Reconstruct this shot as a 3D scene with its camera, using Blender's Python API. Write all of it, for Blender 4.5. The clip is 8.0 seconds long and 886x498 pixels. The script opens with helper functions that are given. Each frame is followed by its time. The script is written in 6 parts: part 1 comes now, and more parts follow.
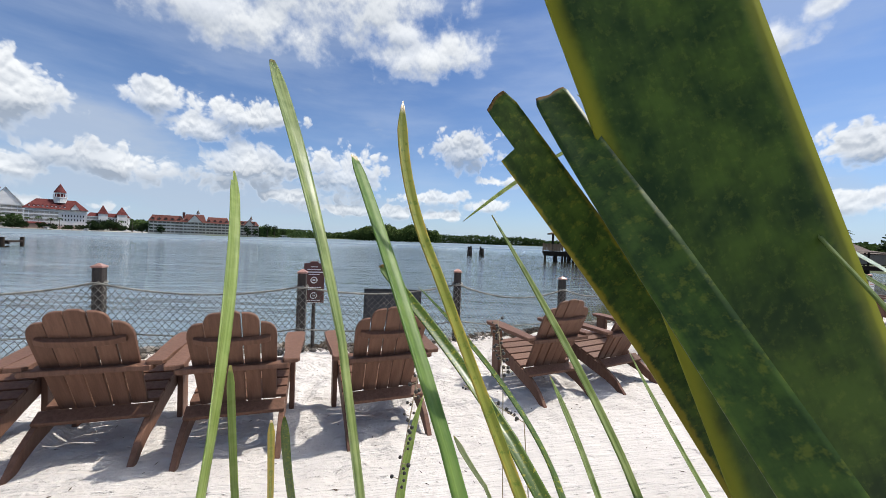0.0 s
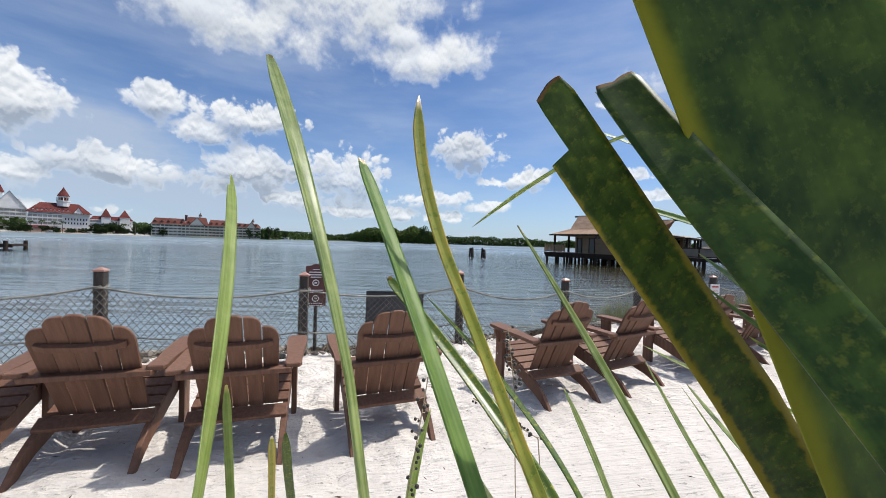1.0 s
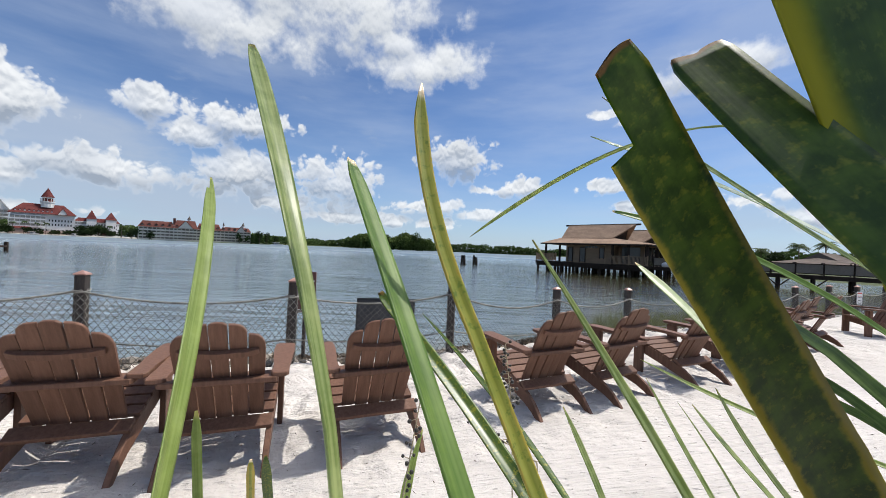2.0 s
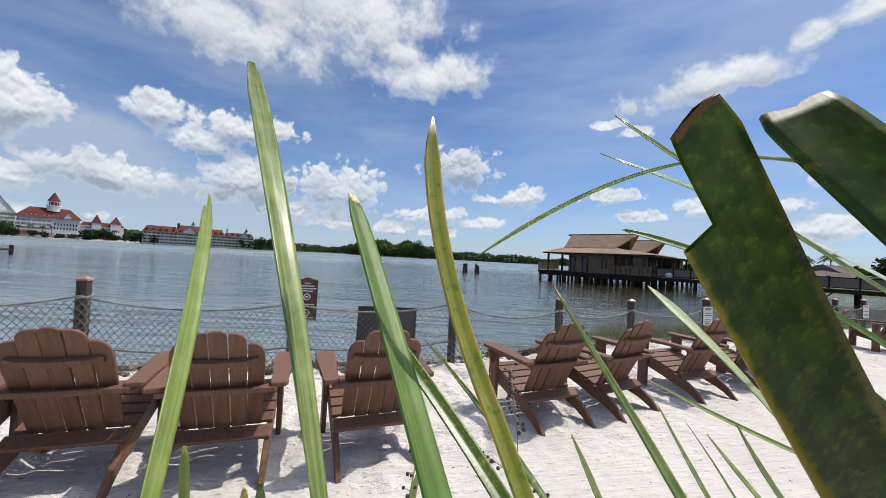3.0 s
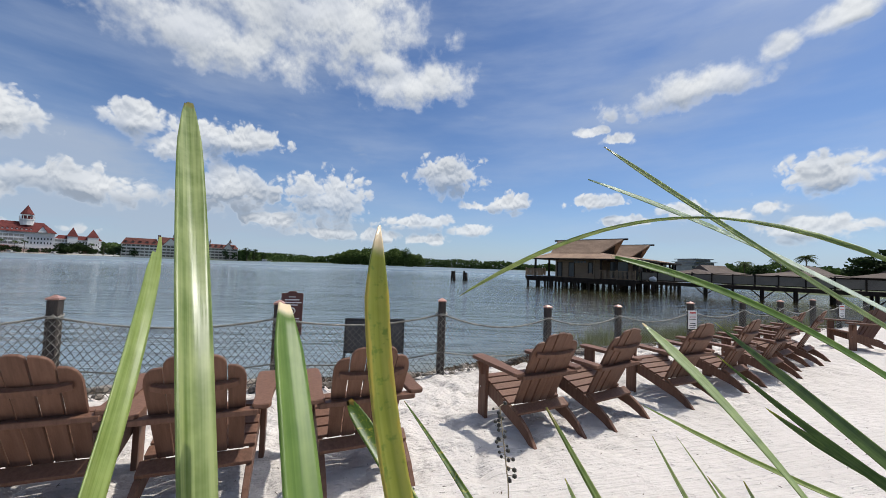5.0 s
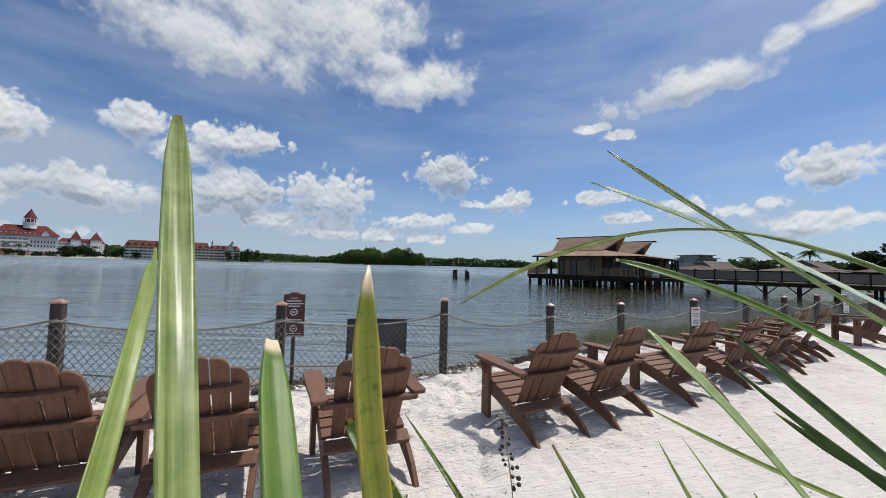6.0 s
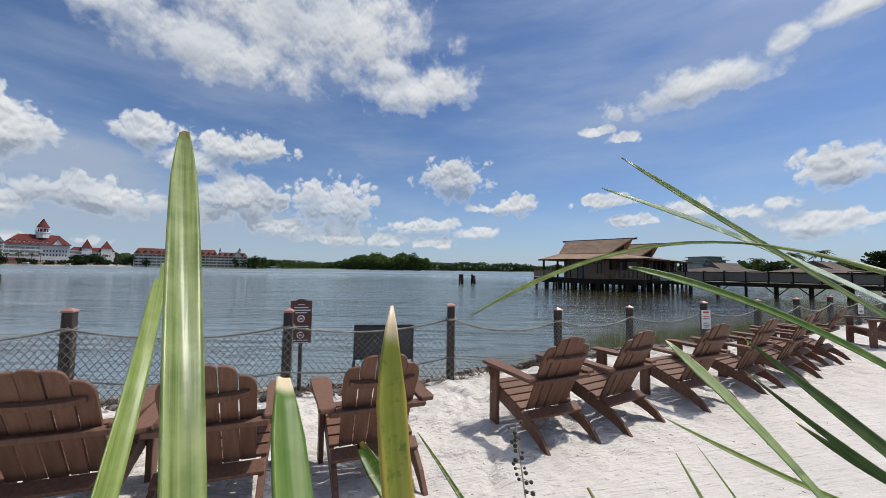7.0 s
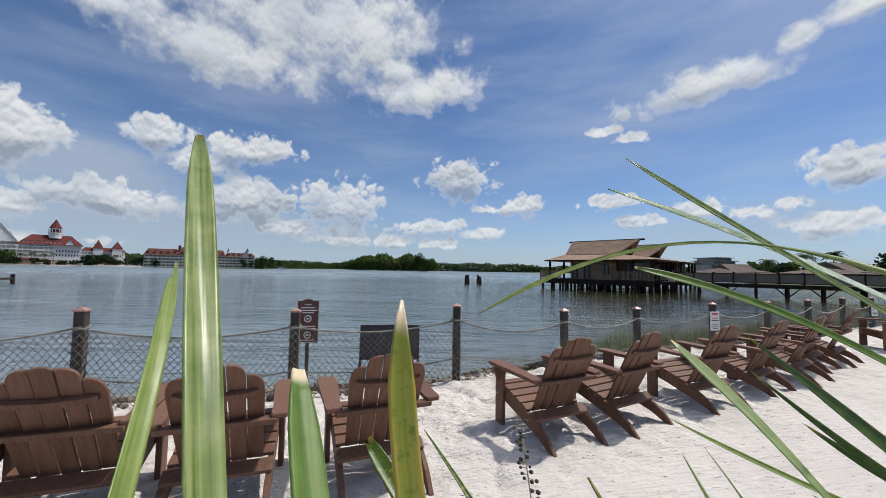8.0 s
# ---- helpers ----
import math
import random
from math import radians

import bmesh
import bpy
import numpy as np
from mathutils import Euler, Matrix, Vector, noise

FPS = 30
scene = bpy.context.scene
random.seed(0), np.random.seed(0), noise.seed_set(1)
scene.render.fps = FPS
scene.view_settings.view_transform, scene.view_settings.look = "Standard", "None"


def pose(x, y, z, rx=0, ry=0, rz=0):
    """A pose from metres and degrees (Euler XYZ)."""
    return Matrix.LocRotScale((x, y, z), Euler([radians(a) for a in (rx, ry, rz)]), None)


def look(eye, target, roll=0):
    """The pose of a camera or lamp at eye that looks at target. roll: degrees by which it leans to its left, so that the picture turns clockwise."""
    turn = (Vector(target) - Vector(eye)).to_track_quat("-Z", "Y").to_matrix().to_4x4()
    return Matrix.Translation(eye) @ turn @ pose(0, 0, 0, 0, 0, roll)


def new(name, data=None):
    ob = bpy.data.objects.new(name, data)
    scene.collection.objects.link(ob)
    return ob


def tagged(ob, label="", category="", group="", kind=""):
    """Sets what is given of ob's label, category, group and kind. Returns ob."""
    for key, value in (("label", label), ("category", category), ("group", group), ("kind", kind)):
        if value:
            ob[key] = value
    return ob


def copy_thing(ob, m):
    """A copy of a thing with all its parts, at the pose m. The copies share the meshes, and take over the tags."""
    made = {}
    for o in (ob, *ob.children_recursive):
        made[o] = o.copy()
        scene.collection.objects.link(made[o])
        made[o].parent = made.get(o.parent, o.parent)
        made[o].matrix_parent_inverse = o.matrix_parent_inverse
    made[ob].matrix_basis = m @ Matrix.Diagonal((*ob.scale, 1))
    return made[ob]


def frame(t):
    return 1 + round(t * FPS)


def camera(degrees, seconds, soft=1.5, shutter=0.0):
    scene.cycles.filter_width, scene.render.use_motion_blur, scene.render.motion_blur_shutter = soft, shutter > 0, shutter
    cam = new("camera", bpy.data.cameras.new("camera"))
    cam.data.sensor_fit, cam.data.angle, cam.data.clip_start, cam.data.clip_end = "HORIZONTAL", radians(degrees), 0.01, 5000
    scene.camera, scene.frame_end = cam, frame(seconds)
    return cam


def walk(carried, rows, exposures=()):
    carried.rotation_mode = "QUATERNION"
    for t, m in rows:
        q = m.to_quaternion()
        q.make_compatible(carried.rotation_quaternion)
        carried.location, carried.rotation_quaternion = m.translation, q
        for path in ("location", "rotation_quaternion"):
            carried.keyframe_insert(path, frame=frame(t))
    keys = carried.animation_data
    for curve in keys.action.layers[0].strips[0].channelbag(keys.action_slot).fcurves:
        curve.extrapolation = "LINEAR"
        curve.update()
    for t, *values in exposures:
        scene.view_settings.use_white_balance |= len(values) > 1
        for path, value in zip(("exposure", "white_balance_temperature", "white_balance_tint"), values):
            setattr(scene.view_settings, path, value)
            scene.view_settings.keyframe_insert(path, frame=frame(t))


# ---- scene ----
cam = camera(100.5, 8.0, soft=0.55)

PATH = [
    (0, (0.131, -0.053, 1.59), (0.051, 1.945, 1.552), 2.1),
    (0.5, (0.122, -0.035, 1.593), (0.034, 1.963, 1.552), 2.4),
    (1, (0.118, -0.021, 1.598), (0.029, 1.977, 1.567), 1.8),
    (2.5, (0.107, 0.026, 1.609), (0.073, 2.025, 1.639), 2.9),
    (3, (0.105, 0.033, 1.621), (0.045, 2.031, 1.672), 3.2),
    (3.5, (0.104, 0.045, 1.634), (0.079, 2.043, 1.713), 3.2),
    (4, (0.107, 0.051, 1.648), (0.064, 2.049, 1.735), 2.5),
    (4.5, (0.11, 0.063, 1.658), (0.11, 2.061, 1.755), 2.4),
    (6, (0.113, 0.08, 1.676), (0.109, 2.078, 1.764), 1.5),
    (6.5, (0.111, 0.086, 1.682), (0.105, 2.084, 1.779), 0.9),
    (7, (0.107, 0.089, 1.684), (0.072, 2.085, 1.796), 0.9),
    (7.5, (0.109, 0.083, 1.685), (0.052, 2.079, 1.8), 1.2),
    (8, (0.107, 0.083, 1.683), (0.04, 2.078, 1.798), 1.0),
]
EXPOSURES = [(0, 0.22), (1, 0.20), (2.5, 0.12), (4.5, 0.04), (6, -0.08), (8, -0.11)]
walk(cam, [(t, look(eye, target, roll)) for t, eye, target, roll in PATH], EXPOSURES)

# ---------------------------------------------------------------- light
SUN_AZ, SUN_EL = 62.0, 60.0           # degrees from +y towards +x, and above the horizon
world = bpy.data.worlds.new("sky")
scene.world = world
world.use_nodes = True
wt = world.node_tree
wt.nodes.clear()


def maths(tree, op, a, b=None, clamp=False):
    n = tree.nodes.new("ShaderNodeMath")
    n.operation, n.use_clamp = op, clamp
    for i, v in enumerate((a, b)):
        if v is None:
            continue
        if isinstance(v, (int, float)):
            n.inputs[i].default_value = v
        else:
            tree.links.new(v, n.inputs[i])
    return n.outputs[0]


def mix(tree, fac, a, b, blend="MIX"):
    n = tree.nodes.new("ShaderNodeMix")
    n.data_type, n.blend_type = "RGBA", blend
    for i, v in ((0, fac), (6, a), (7, b)):
        if isinstance(v, (int, float)):
            n.inputs[i].default_value = v
        elif isinstance(v, tuple):
            n.inputs[i].default_value = (*v[:3], 1)
        else:
            tree.links.new(v, n.inputs[i])
    return n.outputs[2]


def smooth(tree, v, lo, hi):
    n = tree.nodes.new("ShaderNodeMapRange")
    n.interpolation_type = "SMOOTHSTEP"
    tree.links.new(v, n.inputs[0])
    n.inputs[1].default_value, n.inputs[2].default_value = lo, hi
    return n.outputs[0]


def fbm(tree, vec, scale, detail=6.0, rough=0.6):
    n = tree.nodes.new("ShaderNodeTexNoise")
    tree.links.new(vec, n.inputs["Vector"])
    n.inputs["Scale"].default_value, n.inputs["Detail"].default_value, n.inputs["Roughness"].default_value = scale, detail, rough
    return n.outputs["Fac"]


# cumulus clouds: a field over azimuth and elevation, in degrees
field = bpy.data.node_groups.new("cloud_field", "ShaderNodeTree")
field.interface.new_socket("Vector", in_out="INPUT", socket_type="NodeSocketVector")
field.interface.new_socket("Field", in_out="OUTPUT", socket_type="NodeSocketFloat")
f_in, f_out = field.nodes.new("NodeGroupInput"), field.nodes.new("NodeGroupOutput")
clouds = []


def cloud(az, el, wide, high, tilt=0.0, weight=1.0):
    m = field.nodes.new("ShaderNodeMapping")
    m.vector_type = "TEXTURE"
    m.inputs["Location"].default_value = (az, el, 0)
    m.inputs["Rotation"].default_value = (0, 0, radians(tilt))
    m.inputs["Scale"].default_value = (wide * 1.58, high * 1.55, 1)
    field.links.new(f_in.outputs[0], m.inputs["Vector"])
    g = field.nodes.new("ShaderNodeTexGradient")
    g.gradient_type = "SPHERICAL"
    field.links.new(m.outputs[0], g.inputs[0])
    v = maths(field, "MULTIPLY", g.outputs["Fac"], weight)
    clouds.append(maths(field, "MAXIMUM", clouds[-1], v) if clouds else v)


cloud(-22.6, 33.0, 17.0, 5.4)
cloud(-34.5, 27.2, 12.5, 3.4, -4)
cloud(-15.0, 32.8, 11.2, 5.5)
cloud(-44.1, 28.5, 6.7, 2.4)
cloud(-10.0, 29.0, 5.3, 2.3)
cloud(-5.5, 26.3, 9.4, 2.7, 6)
cloud(-51.7, 13.3, 3.8, 3.2)
cloud(-40.7, 15.9, 2.7, 1.8)
cloud(-30.9, 15.7, 6.1, 2.1, 3)
cloud(-35.5, 13.2, 3.5, 1.9)
cloud(-45.0, 7.7, 6.2, 2.0)
cloud(-51.7, 6.1, 2.8, 1.6)
cloud(-31.0, 9.1, 6.3, 3.2)
cloud(-17.2, 9.0, 5.5, 3.9)
cloud(-25.6, 5.7, 3.4, 1.1)
cloud(0.6, 13.6, 5.7, 2.8)
cloud(9.9, 10.0, 2.8, 1.5)
cloud(4.4, 9.5, 2.1, 0.9)
cloud(-4.2, 6.7, 5.8, 1.1, 3)
cloud(-2.4, 4.0, 3.5, 0.9)
cloud(-10.2, 4.3, 3.6, 1.0)
cloud(-16.6, 4.2, 5.0, 0.9)
cloud(4.2, 5.8, 3.3, 1.0)
cloud(33.4, 23.3, 8.2, 2.1, 6)
cloud(42.6, 25.4, 2.7, 1.2, 10)
cloud(47.5, 26.8, 3.4, 1.2, 12)
cloud(21.3, 19.7, 2.4, 0.7)
cloud(25.3, 18.4, 2.1, 0.8)
cloud(45.5, 11.3, 4.0, 2.1, 5)
cloud(22.3, 10.0, 3.6, 1.0)
cloud(33.4, 8.3, 2.6, 1.3)
cloud(37.7, 7.6, 2.3, 0.9)
cloud(42.0, 8.4, 1.8, 0.9)
cloud(26.5, 7.2, 3.4, 0.8)
cloud(44.9, 5.5, 4.0, 1.5)
cloud(-48.0, 2.6, 5.0, 0.8, 0, 0.8)
cloud(-62.0, 12.0, 5.0, 4.0)
cloud(56.0, 16.2, 4.5, 3.1)
cloud(70.0, 9.0, 7.0, 2.6)
cloud(-80.0, 9.0, 9.0, 2.8)
cloud(-75.0, 26.0, 8.0, 3.2)
cloud(110.0, 14.0, 9.0, 3.0)
cloud(140.0, 10.0, 8.0, 2.6)
cloud(-120.0, 16.0, 10.0, 3.4)
# unseen clouds overhead, added to lighten the shadows and make them less blue
for over_az, over_el, over_w, over_h in ((-60, 52, 28, 5), (15, 54, 22, 4.5), (95, 50, 24, 5), (150, 47, 22, 5), (-140, 49, 26, 5.5), (-95, 62, 34, 5), (0, 66, 36, 5), (120, 68, 40, 5), (-170, 70, 40, 5), (-40, 78, 70, 4)):
    cloud(over_az, over_el, over_w, over_h)
cloud(180.0, 18.0, 10.0, 3.6)
cloud(-150.0, 9.0, 8.0, 2.4)
field.links.new(clouds[-1], f_out.inputs[0])

geo = wt.nodes.new("ShaderNodeTexCoord")
sep = wt.nodes.new("ShaderNodeSeparateXYZ")
wt.links.new(geo.outputs["Generated"], sep.inputs[0])
az = maths(wt, "MULTIPLY", maths(wt, "ARCTAN2", sep.outputs[0], sep.outputs[1]), 57.2958)
el = maths(wt, "MULTIPLY", maths(wt, "ARCSINE", sep.outputs[2]), 57.2958)


def sky_point(lift):
    c = wt.nodes.new("ShaderNodeCombineXYZ")
    wt.links.new(az, c.inputs[0])
    wt.links.new(maths(wt, "ADD", el, lift), c.inputs[1])
    return c.outputs[0]


def body(lift):
    """The smooth mass of the clouds, lift degrees higher up."""
    g = wt.nodes.new("ShaderNodeGroup")
    g.node_tree = field
    wt.links.new(sky_point(lift), g.inputs[0])
    return g.outputs[0]


def billow(vec, scale):
    """Rounded lumps that swell outwards, with creases between them."""
    n = wt.nodes.new("ShaderNodeTexVoronoi")
    n.feature = "SMOOTH_F1"
    n.inputs["Scale"].default_value, n.inputs["Smoothness"].default_value = scale, 0.35
    wt.links.new(vec, n.inputs["Vector"])
    return maths(wt, "SUBTRACT", 0.47, n.outputs["Distance"])


def warped(lift):
    """A place in the sky, pushed about by noise so that the lumps don't line up."""
    n = wt.nodes.new("ShaderNodeTexNoise")
    n.inputs["Scale"].default_value, n.inputs["Detail"].default_value = 0.30, 4.0
    wt.links.new(sky_point(lift), n.inputs["Vector"])
    k = wt.nodes.new("ShaderNodeVectorMath")
    k.operation = "MULTIPLY_ADD"
    wt.links.new(n.outputs["Color"], k.inputs[0])
    k.inputs[1].default_value = (3.4, 2.4, 0.0)
    wt.links.new(sky_point(lift), k.inputs[2])
    return k.outputs[0]


def puffs(lift):
    """Heaped lumps low down, drawn-out shreds higher up."""
    v = warped(lift)
    lumps = maths(wt, "ADD", maths(wt, "MULTIPLY", billow(v, 0.34), 0.75), maths(wt, "ADD", maths(wt, "MULTIPLY", billow(v, 0.95), 0.40), maths(wt, "ADD", maths(wt, "MULTIPLY", billow(v, 2.4), 0.16), maths(wt, "MULTIPLY", maths(wt, "SUBTRACT", fbm(wt, sky_point(lift), 0.9, 4.0, 0.5), 0.5), 0.35))))
    shreds = maths(wt, "MULTIPLY", maths(wt, "SUBTRACT", fbm(wt, sky_point(lift), 0.24, 8.0, 0.56), 0.5), 1.9)
    both = wt.nodes.new("ShaderNodeMix")
    wt.links.new(high, both.inputs[0])
    wt.links.new(lumps, both.inputs[2])
    wt.links.new(maths(wt, "ADD", maths(wt, "MULTIPLY", lumps, 0.35), shreds), both.inputs[3])
    return both.outputs[0]


high = smooth(wt, el, 17.0, 25.0)
mass, mass_up = body(0.0), body(1.5)
puff, puff_up = puffs(0.0), puffs(0.45)
here = maths(wt, "ADD", mass, puff)
patchy = fbm(wt, sky_point(40.0), 0.11, 4.0, 0.5)
crisp = smooth(wt, here, 0.20, 0.46)
soft = smooth(wt, here, 0.14, 0.80)
under = smooth(wt, maths(wt, "SUBTRACT", mass_up, mass), -0.36, 0.42)
edge = wt.nodes.new("ShaderNodeMix")
wt.links.new(maths(wt, "MAXIMUM", high, maths(wt, "MULTIPLY", under, 0.8)), edge.inputs[0])
wt.links.new(crisp, edge.inputs[2])
wt.links.new(soft, edge.inputs[3])
alpha = maths(wt, "MULTIPLY", maths(wt, "MULTIPLY", edge.outputs[0], smooth(wt, mass, 0.01, 0.12)), maths(wt, "ADD", maths(wt, "MULTIPLY", smooth(wt, patchy, 0.34, 0.6), 0.2), 0.8))
crease = smooth(wt, maths(wt, "SUBTRACT", puff_up, puff), -0.22, 0.34)
core = smooth(wt, here, 0.16, 0.60)
grey = maths(wt, "MULTIPLY", smooth(wt, fbm(wt, sky_point(90.0), 0.09, 4.0, 0.55), 0.44, 0.64), 0.30)
shade = maths(wt, "MULTIPLY", maths(wt, "MULTIPLY", core, maths(wt, "SUBTRACT", 1.0, maths(wt, "MULTIPLY", high, 0.45))), maths(wt, "ADD", grey, maths(wt, "ADD", maths(wt, "MULTIPLY", under, 0.85), maths(wt, "MULTIPLY", crease, 0.55))), True)
sky = wt.nodes.new("ShaderNodeTexSky")
sky.sky_type, sky.sun_disc = "NISHITA", False
sky.sun_elevation, sky.sun_rotation = radians(SUN_EL), radians(SUN_AZ)
sky.air_density, sky.dust_density, sky.ozone_density = 1.0, 0.0, 2.5
# thin high cirrus veil, drawn out sideways
cm = wt.nodes.new("ShaderNodeMapping")
cm.inputs["Rotation"].default_value = (0, 0, radians(-14))
cm.inputs["Scale"].default_value = (0.035, 0.16, 1)
wt.links.new(sky_point(0.0), cm.inputs["Vector"])
cirrus = maths(wt, "MULTIPLY", smooth(wt, fbm(wt, cm.outputs[0], 1.0, 7.0, 0.55), 0.36, 0.74), 0.30)
cloud_col = mix(wt, shade, (8.9, 9.15, 9.4), (3.2, 3.75, 4.6))
deep = mix(wt, 1.0, sky.outputs[0], (0.80, 0.90, 1.08), "MULTIPLY")
veiled = mix(wt, cirrus, deep, (5.6, 6.4, 7.8))


def veil(az_, el_, wide, high_, tilt, amount):
    """A broad bank of thin grey cloud, ragged by noise."""
    m = wt.nodes.new("ShaderNodeMapping")
    m.vector_type = "TEXTURE"
    m.inputs["Location"].default_value, m.inputs["Rotation"].default_value, m.inputs["Scale"].default_value = (az_, el_, 0), (0, 0, radians(tilt)), (wide, high_, 1)
    wt.links.new(sky_point(0.0), m.inputs["Vector"])
    g = wt.nodes.new("ShaderNodeTexGradient")
    g.gradient_type = "SPHERICAL"
    wt.links.new(m.outputs[0], g.inputs[0])
    return maths(wt, "MULTIPLY", smooth(wt, maths(wt, "ADD", g.outputs["Fac"], maths(wt, "MULTIPLY", maths(wt, "SUBTRACT", shred, 0.5), 1.1)), 0.12, 0.75), amount)


shred_map = wt.nodes.new("ShaderNodeMapping")
shred_map.inputs["Scale"].default_value = (0.10, 0.26, 1)
wt.links.new(sky_point(55.0), shred_map.inputs["Vector"])
shred = fbm(wt, shred_map.outputs[0], 1.0, 6.0, 0.55)
for row in ((-48, 10.5, 17, 5.5, -8, 0.62), (-38, 6.0, 30, 6.0, 0, 0.72), (-14, 4.5, 18, 3.6, 0, 0.42), (38, 6.0, 20, 4.5, 4, 0.45), (36, 25, 26, 8.0, 14, 0.28), (-30, 27, 24, 8.0, 0, 0.22)):
    veiled = mix(wt, veil(*row), veiled, (4.7, 5.35, 6.35))
haze = maths(wt, "MULTIPLY", maths(wt, "POWER", 2.718, maths(wt, "MULTIPLY", maths(wt, "MAXIMUM", el, 0.0), -0.20)), 0.80)
hazy = mix(wt, haze, veiled, (3.7, 4.9, 6.7))
# glow round the sun, mostly out of view, added to lift the shadows
toward = wt.nodes.new("ShaderNodeVectorMath")
toward.operation = "DOT_PRODUCT"
wt.links.new(geo.outputs["Generated"], toward.inputs[0])
toward.inputs[1].default_value = (math.sin(radians(SUN_AZ)) * math.cos(radians(SUN_EL)), math.cos(radians(SUN_AZ)) * math.cos(radians(SUN_EL)), math.sin(radians(SUN_EL)))
near = maths(wt, "MAXIMUM", toward.outputs["Value"], 0.0)
glow = maths(wt, "ADD", maths(wt, "MULTIPLY", maths(wt, "POWER", near, 8.0), 2.2), maths(wt, "MULTIPLY", maths(wt, "POWER", near, 32.0), 84.0))
glow_col = mix(wt, 1.0, (1.0, 0.97, 0.93), glow, "MULTIPLY")
hazy = mix(wt, 1.0, hazy, glow_col, "ADD")
final = mix(wt, maths(wt, "MULTIPLY", alpha, maths(wt, "SUBTRACT", 1.0, maths(wt, "MULTIPLY", haze, 0.35))), hazy, cloud_col)
bg = wt.nodes.new("ShaderNodeBackground")
bg.inputs["Strength"].default_value = 0.095
out = wt.nodes.new("ShaderNodeOutputWorld")
wt.links.new(final, bg.inputs["Color"])
wt.links.new(bg.outputs[0], out.inputs[0])

sun = new("sun", bpy.data.lights.new("sun", "SUN"))
sun.data.energy, sun.data.angle, sun.data.color = 3.65, radians(0.9), (1.0, 0.955, 0.89)
sa, se = radians(SUN_AZ), radians(SUN_EL)
sun.matrix_world = look((math.sin(sa) * math.cos(se) * 50, math.cos(sa) * math.cos(se) * 50, math.sin(se) * 50), (0, 0, 0))

# ---------------------------------------------------------------- materials


def blank(name):
    m = bpy.data.materials.new(name)
    m.use_nodes = True
    t = m.node_tree
    t.nodes.clear()
    o = t.nodes.new("ShaderNodeOutputMaterial")
    p = t.nodes.new("ShaderNodeBsdfPrincipled")
    t.links.new(p.outputs[0], o.inputs[0])
    return m, t, p, o


def stretch(t, scale, coords="Object"):
    c = t.nodes.new("ShaderNodeTexCoord")
    m = t.nodes.new("ShaderNodeMapping")
    m.inputs["Scale"].default_value = scale
    t.links.new(c.outputs[coords], m.inputs["Vector"])
    return m.outputs[0]


def relief(t, p, height, strength, distance):
    b = t.nodes.new("ShaderNodeBump")
    b.inputs["Strength"].default_value, b.inputs["Distance"].default_value = strength, distance
    t.links.new(height, b.inputs["Height"])
    t.links.new(b.outputs[0], p.inputs["Normal"])
    return b


def surface(name, dark, light, rough=0.6, big=1.0, fine=40.0, grain=(1, 1, 1), bump=0.3, depth=0.002, metal=0.0, jitter=0.15, gloss=0.5):
    """A plain surface with stains (big) and grain (fine), both per metre, and its own shade for each object."""
    m, t, p, o = blank(name)
    v = stretch(t, grain)
    a, b = fbm(t, v, big, 4.0), fbm(t, v, fine, 5.0, 0.7)
    fac = smooth(t, maths(t, "ADD", maths(t, "MULTIPLY", a, 0.55), maths(t, "MULTIPLY", b, 0.45)), 0.33, 0.67)
    col = mix(t, fac, dark, light)
    info = t.nodes.new("ShaderNodeObjectInfo")
    hsv = t.nodes.new("ShaderNodeHueSaturation")
    t.links.new(maths(t, "ADD", maths(t, "MULTIPLY", info.outputs["Random"], jitter), 1.0 - jitter / 2), hsv.inputs["Value"])
    t.links.new(col, hsv.inputs["Color"])
    t.links.new(hsv.outputs[0], p.inputs["Base Color"])
    t.links.new(maths(t, "ADD", maths(t, "MULTIPLY", b, 0.25), rough - 0.12), p.inputs["Roughness"])
    p.inputs["Metallic"].default_value = metal
    p.inputs["Specular IOR Level"].default_value = gloss
    relief(t, p, b, bump, depth)
    return m


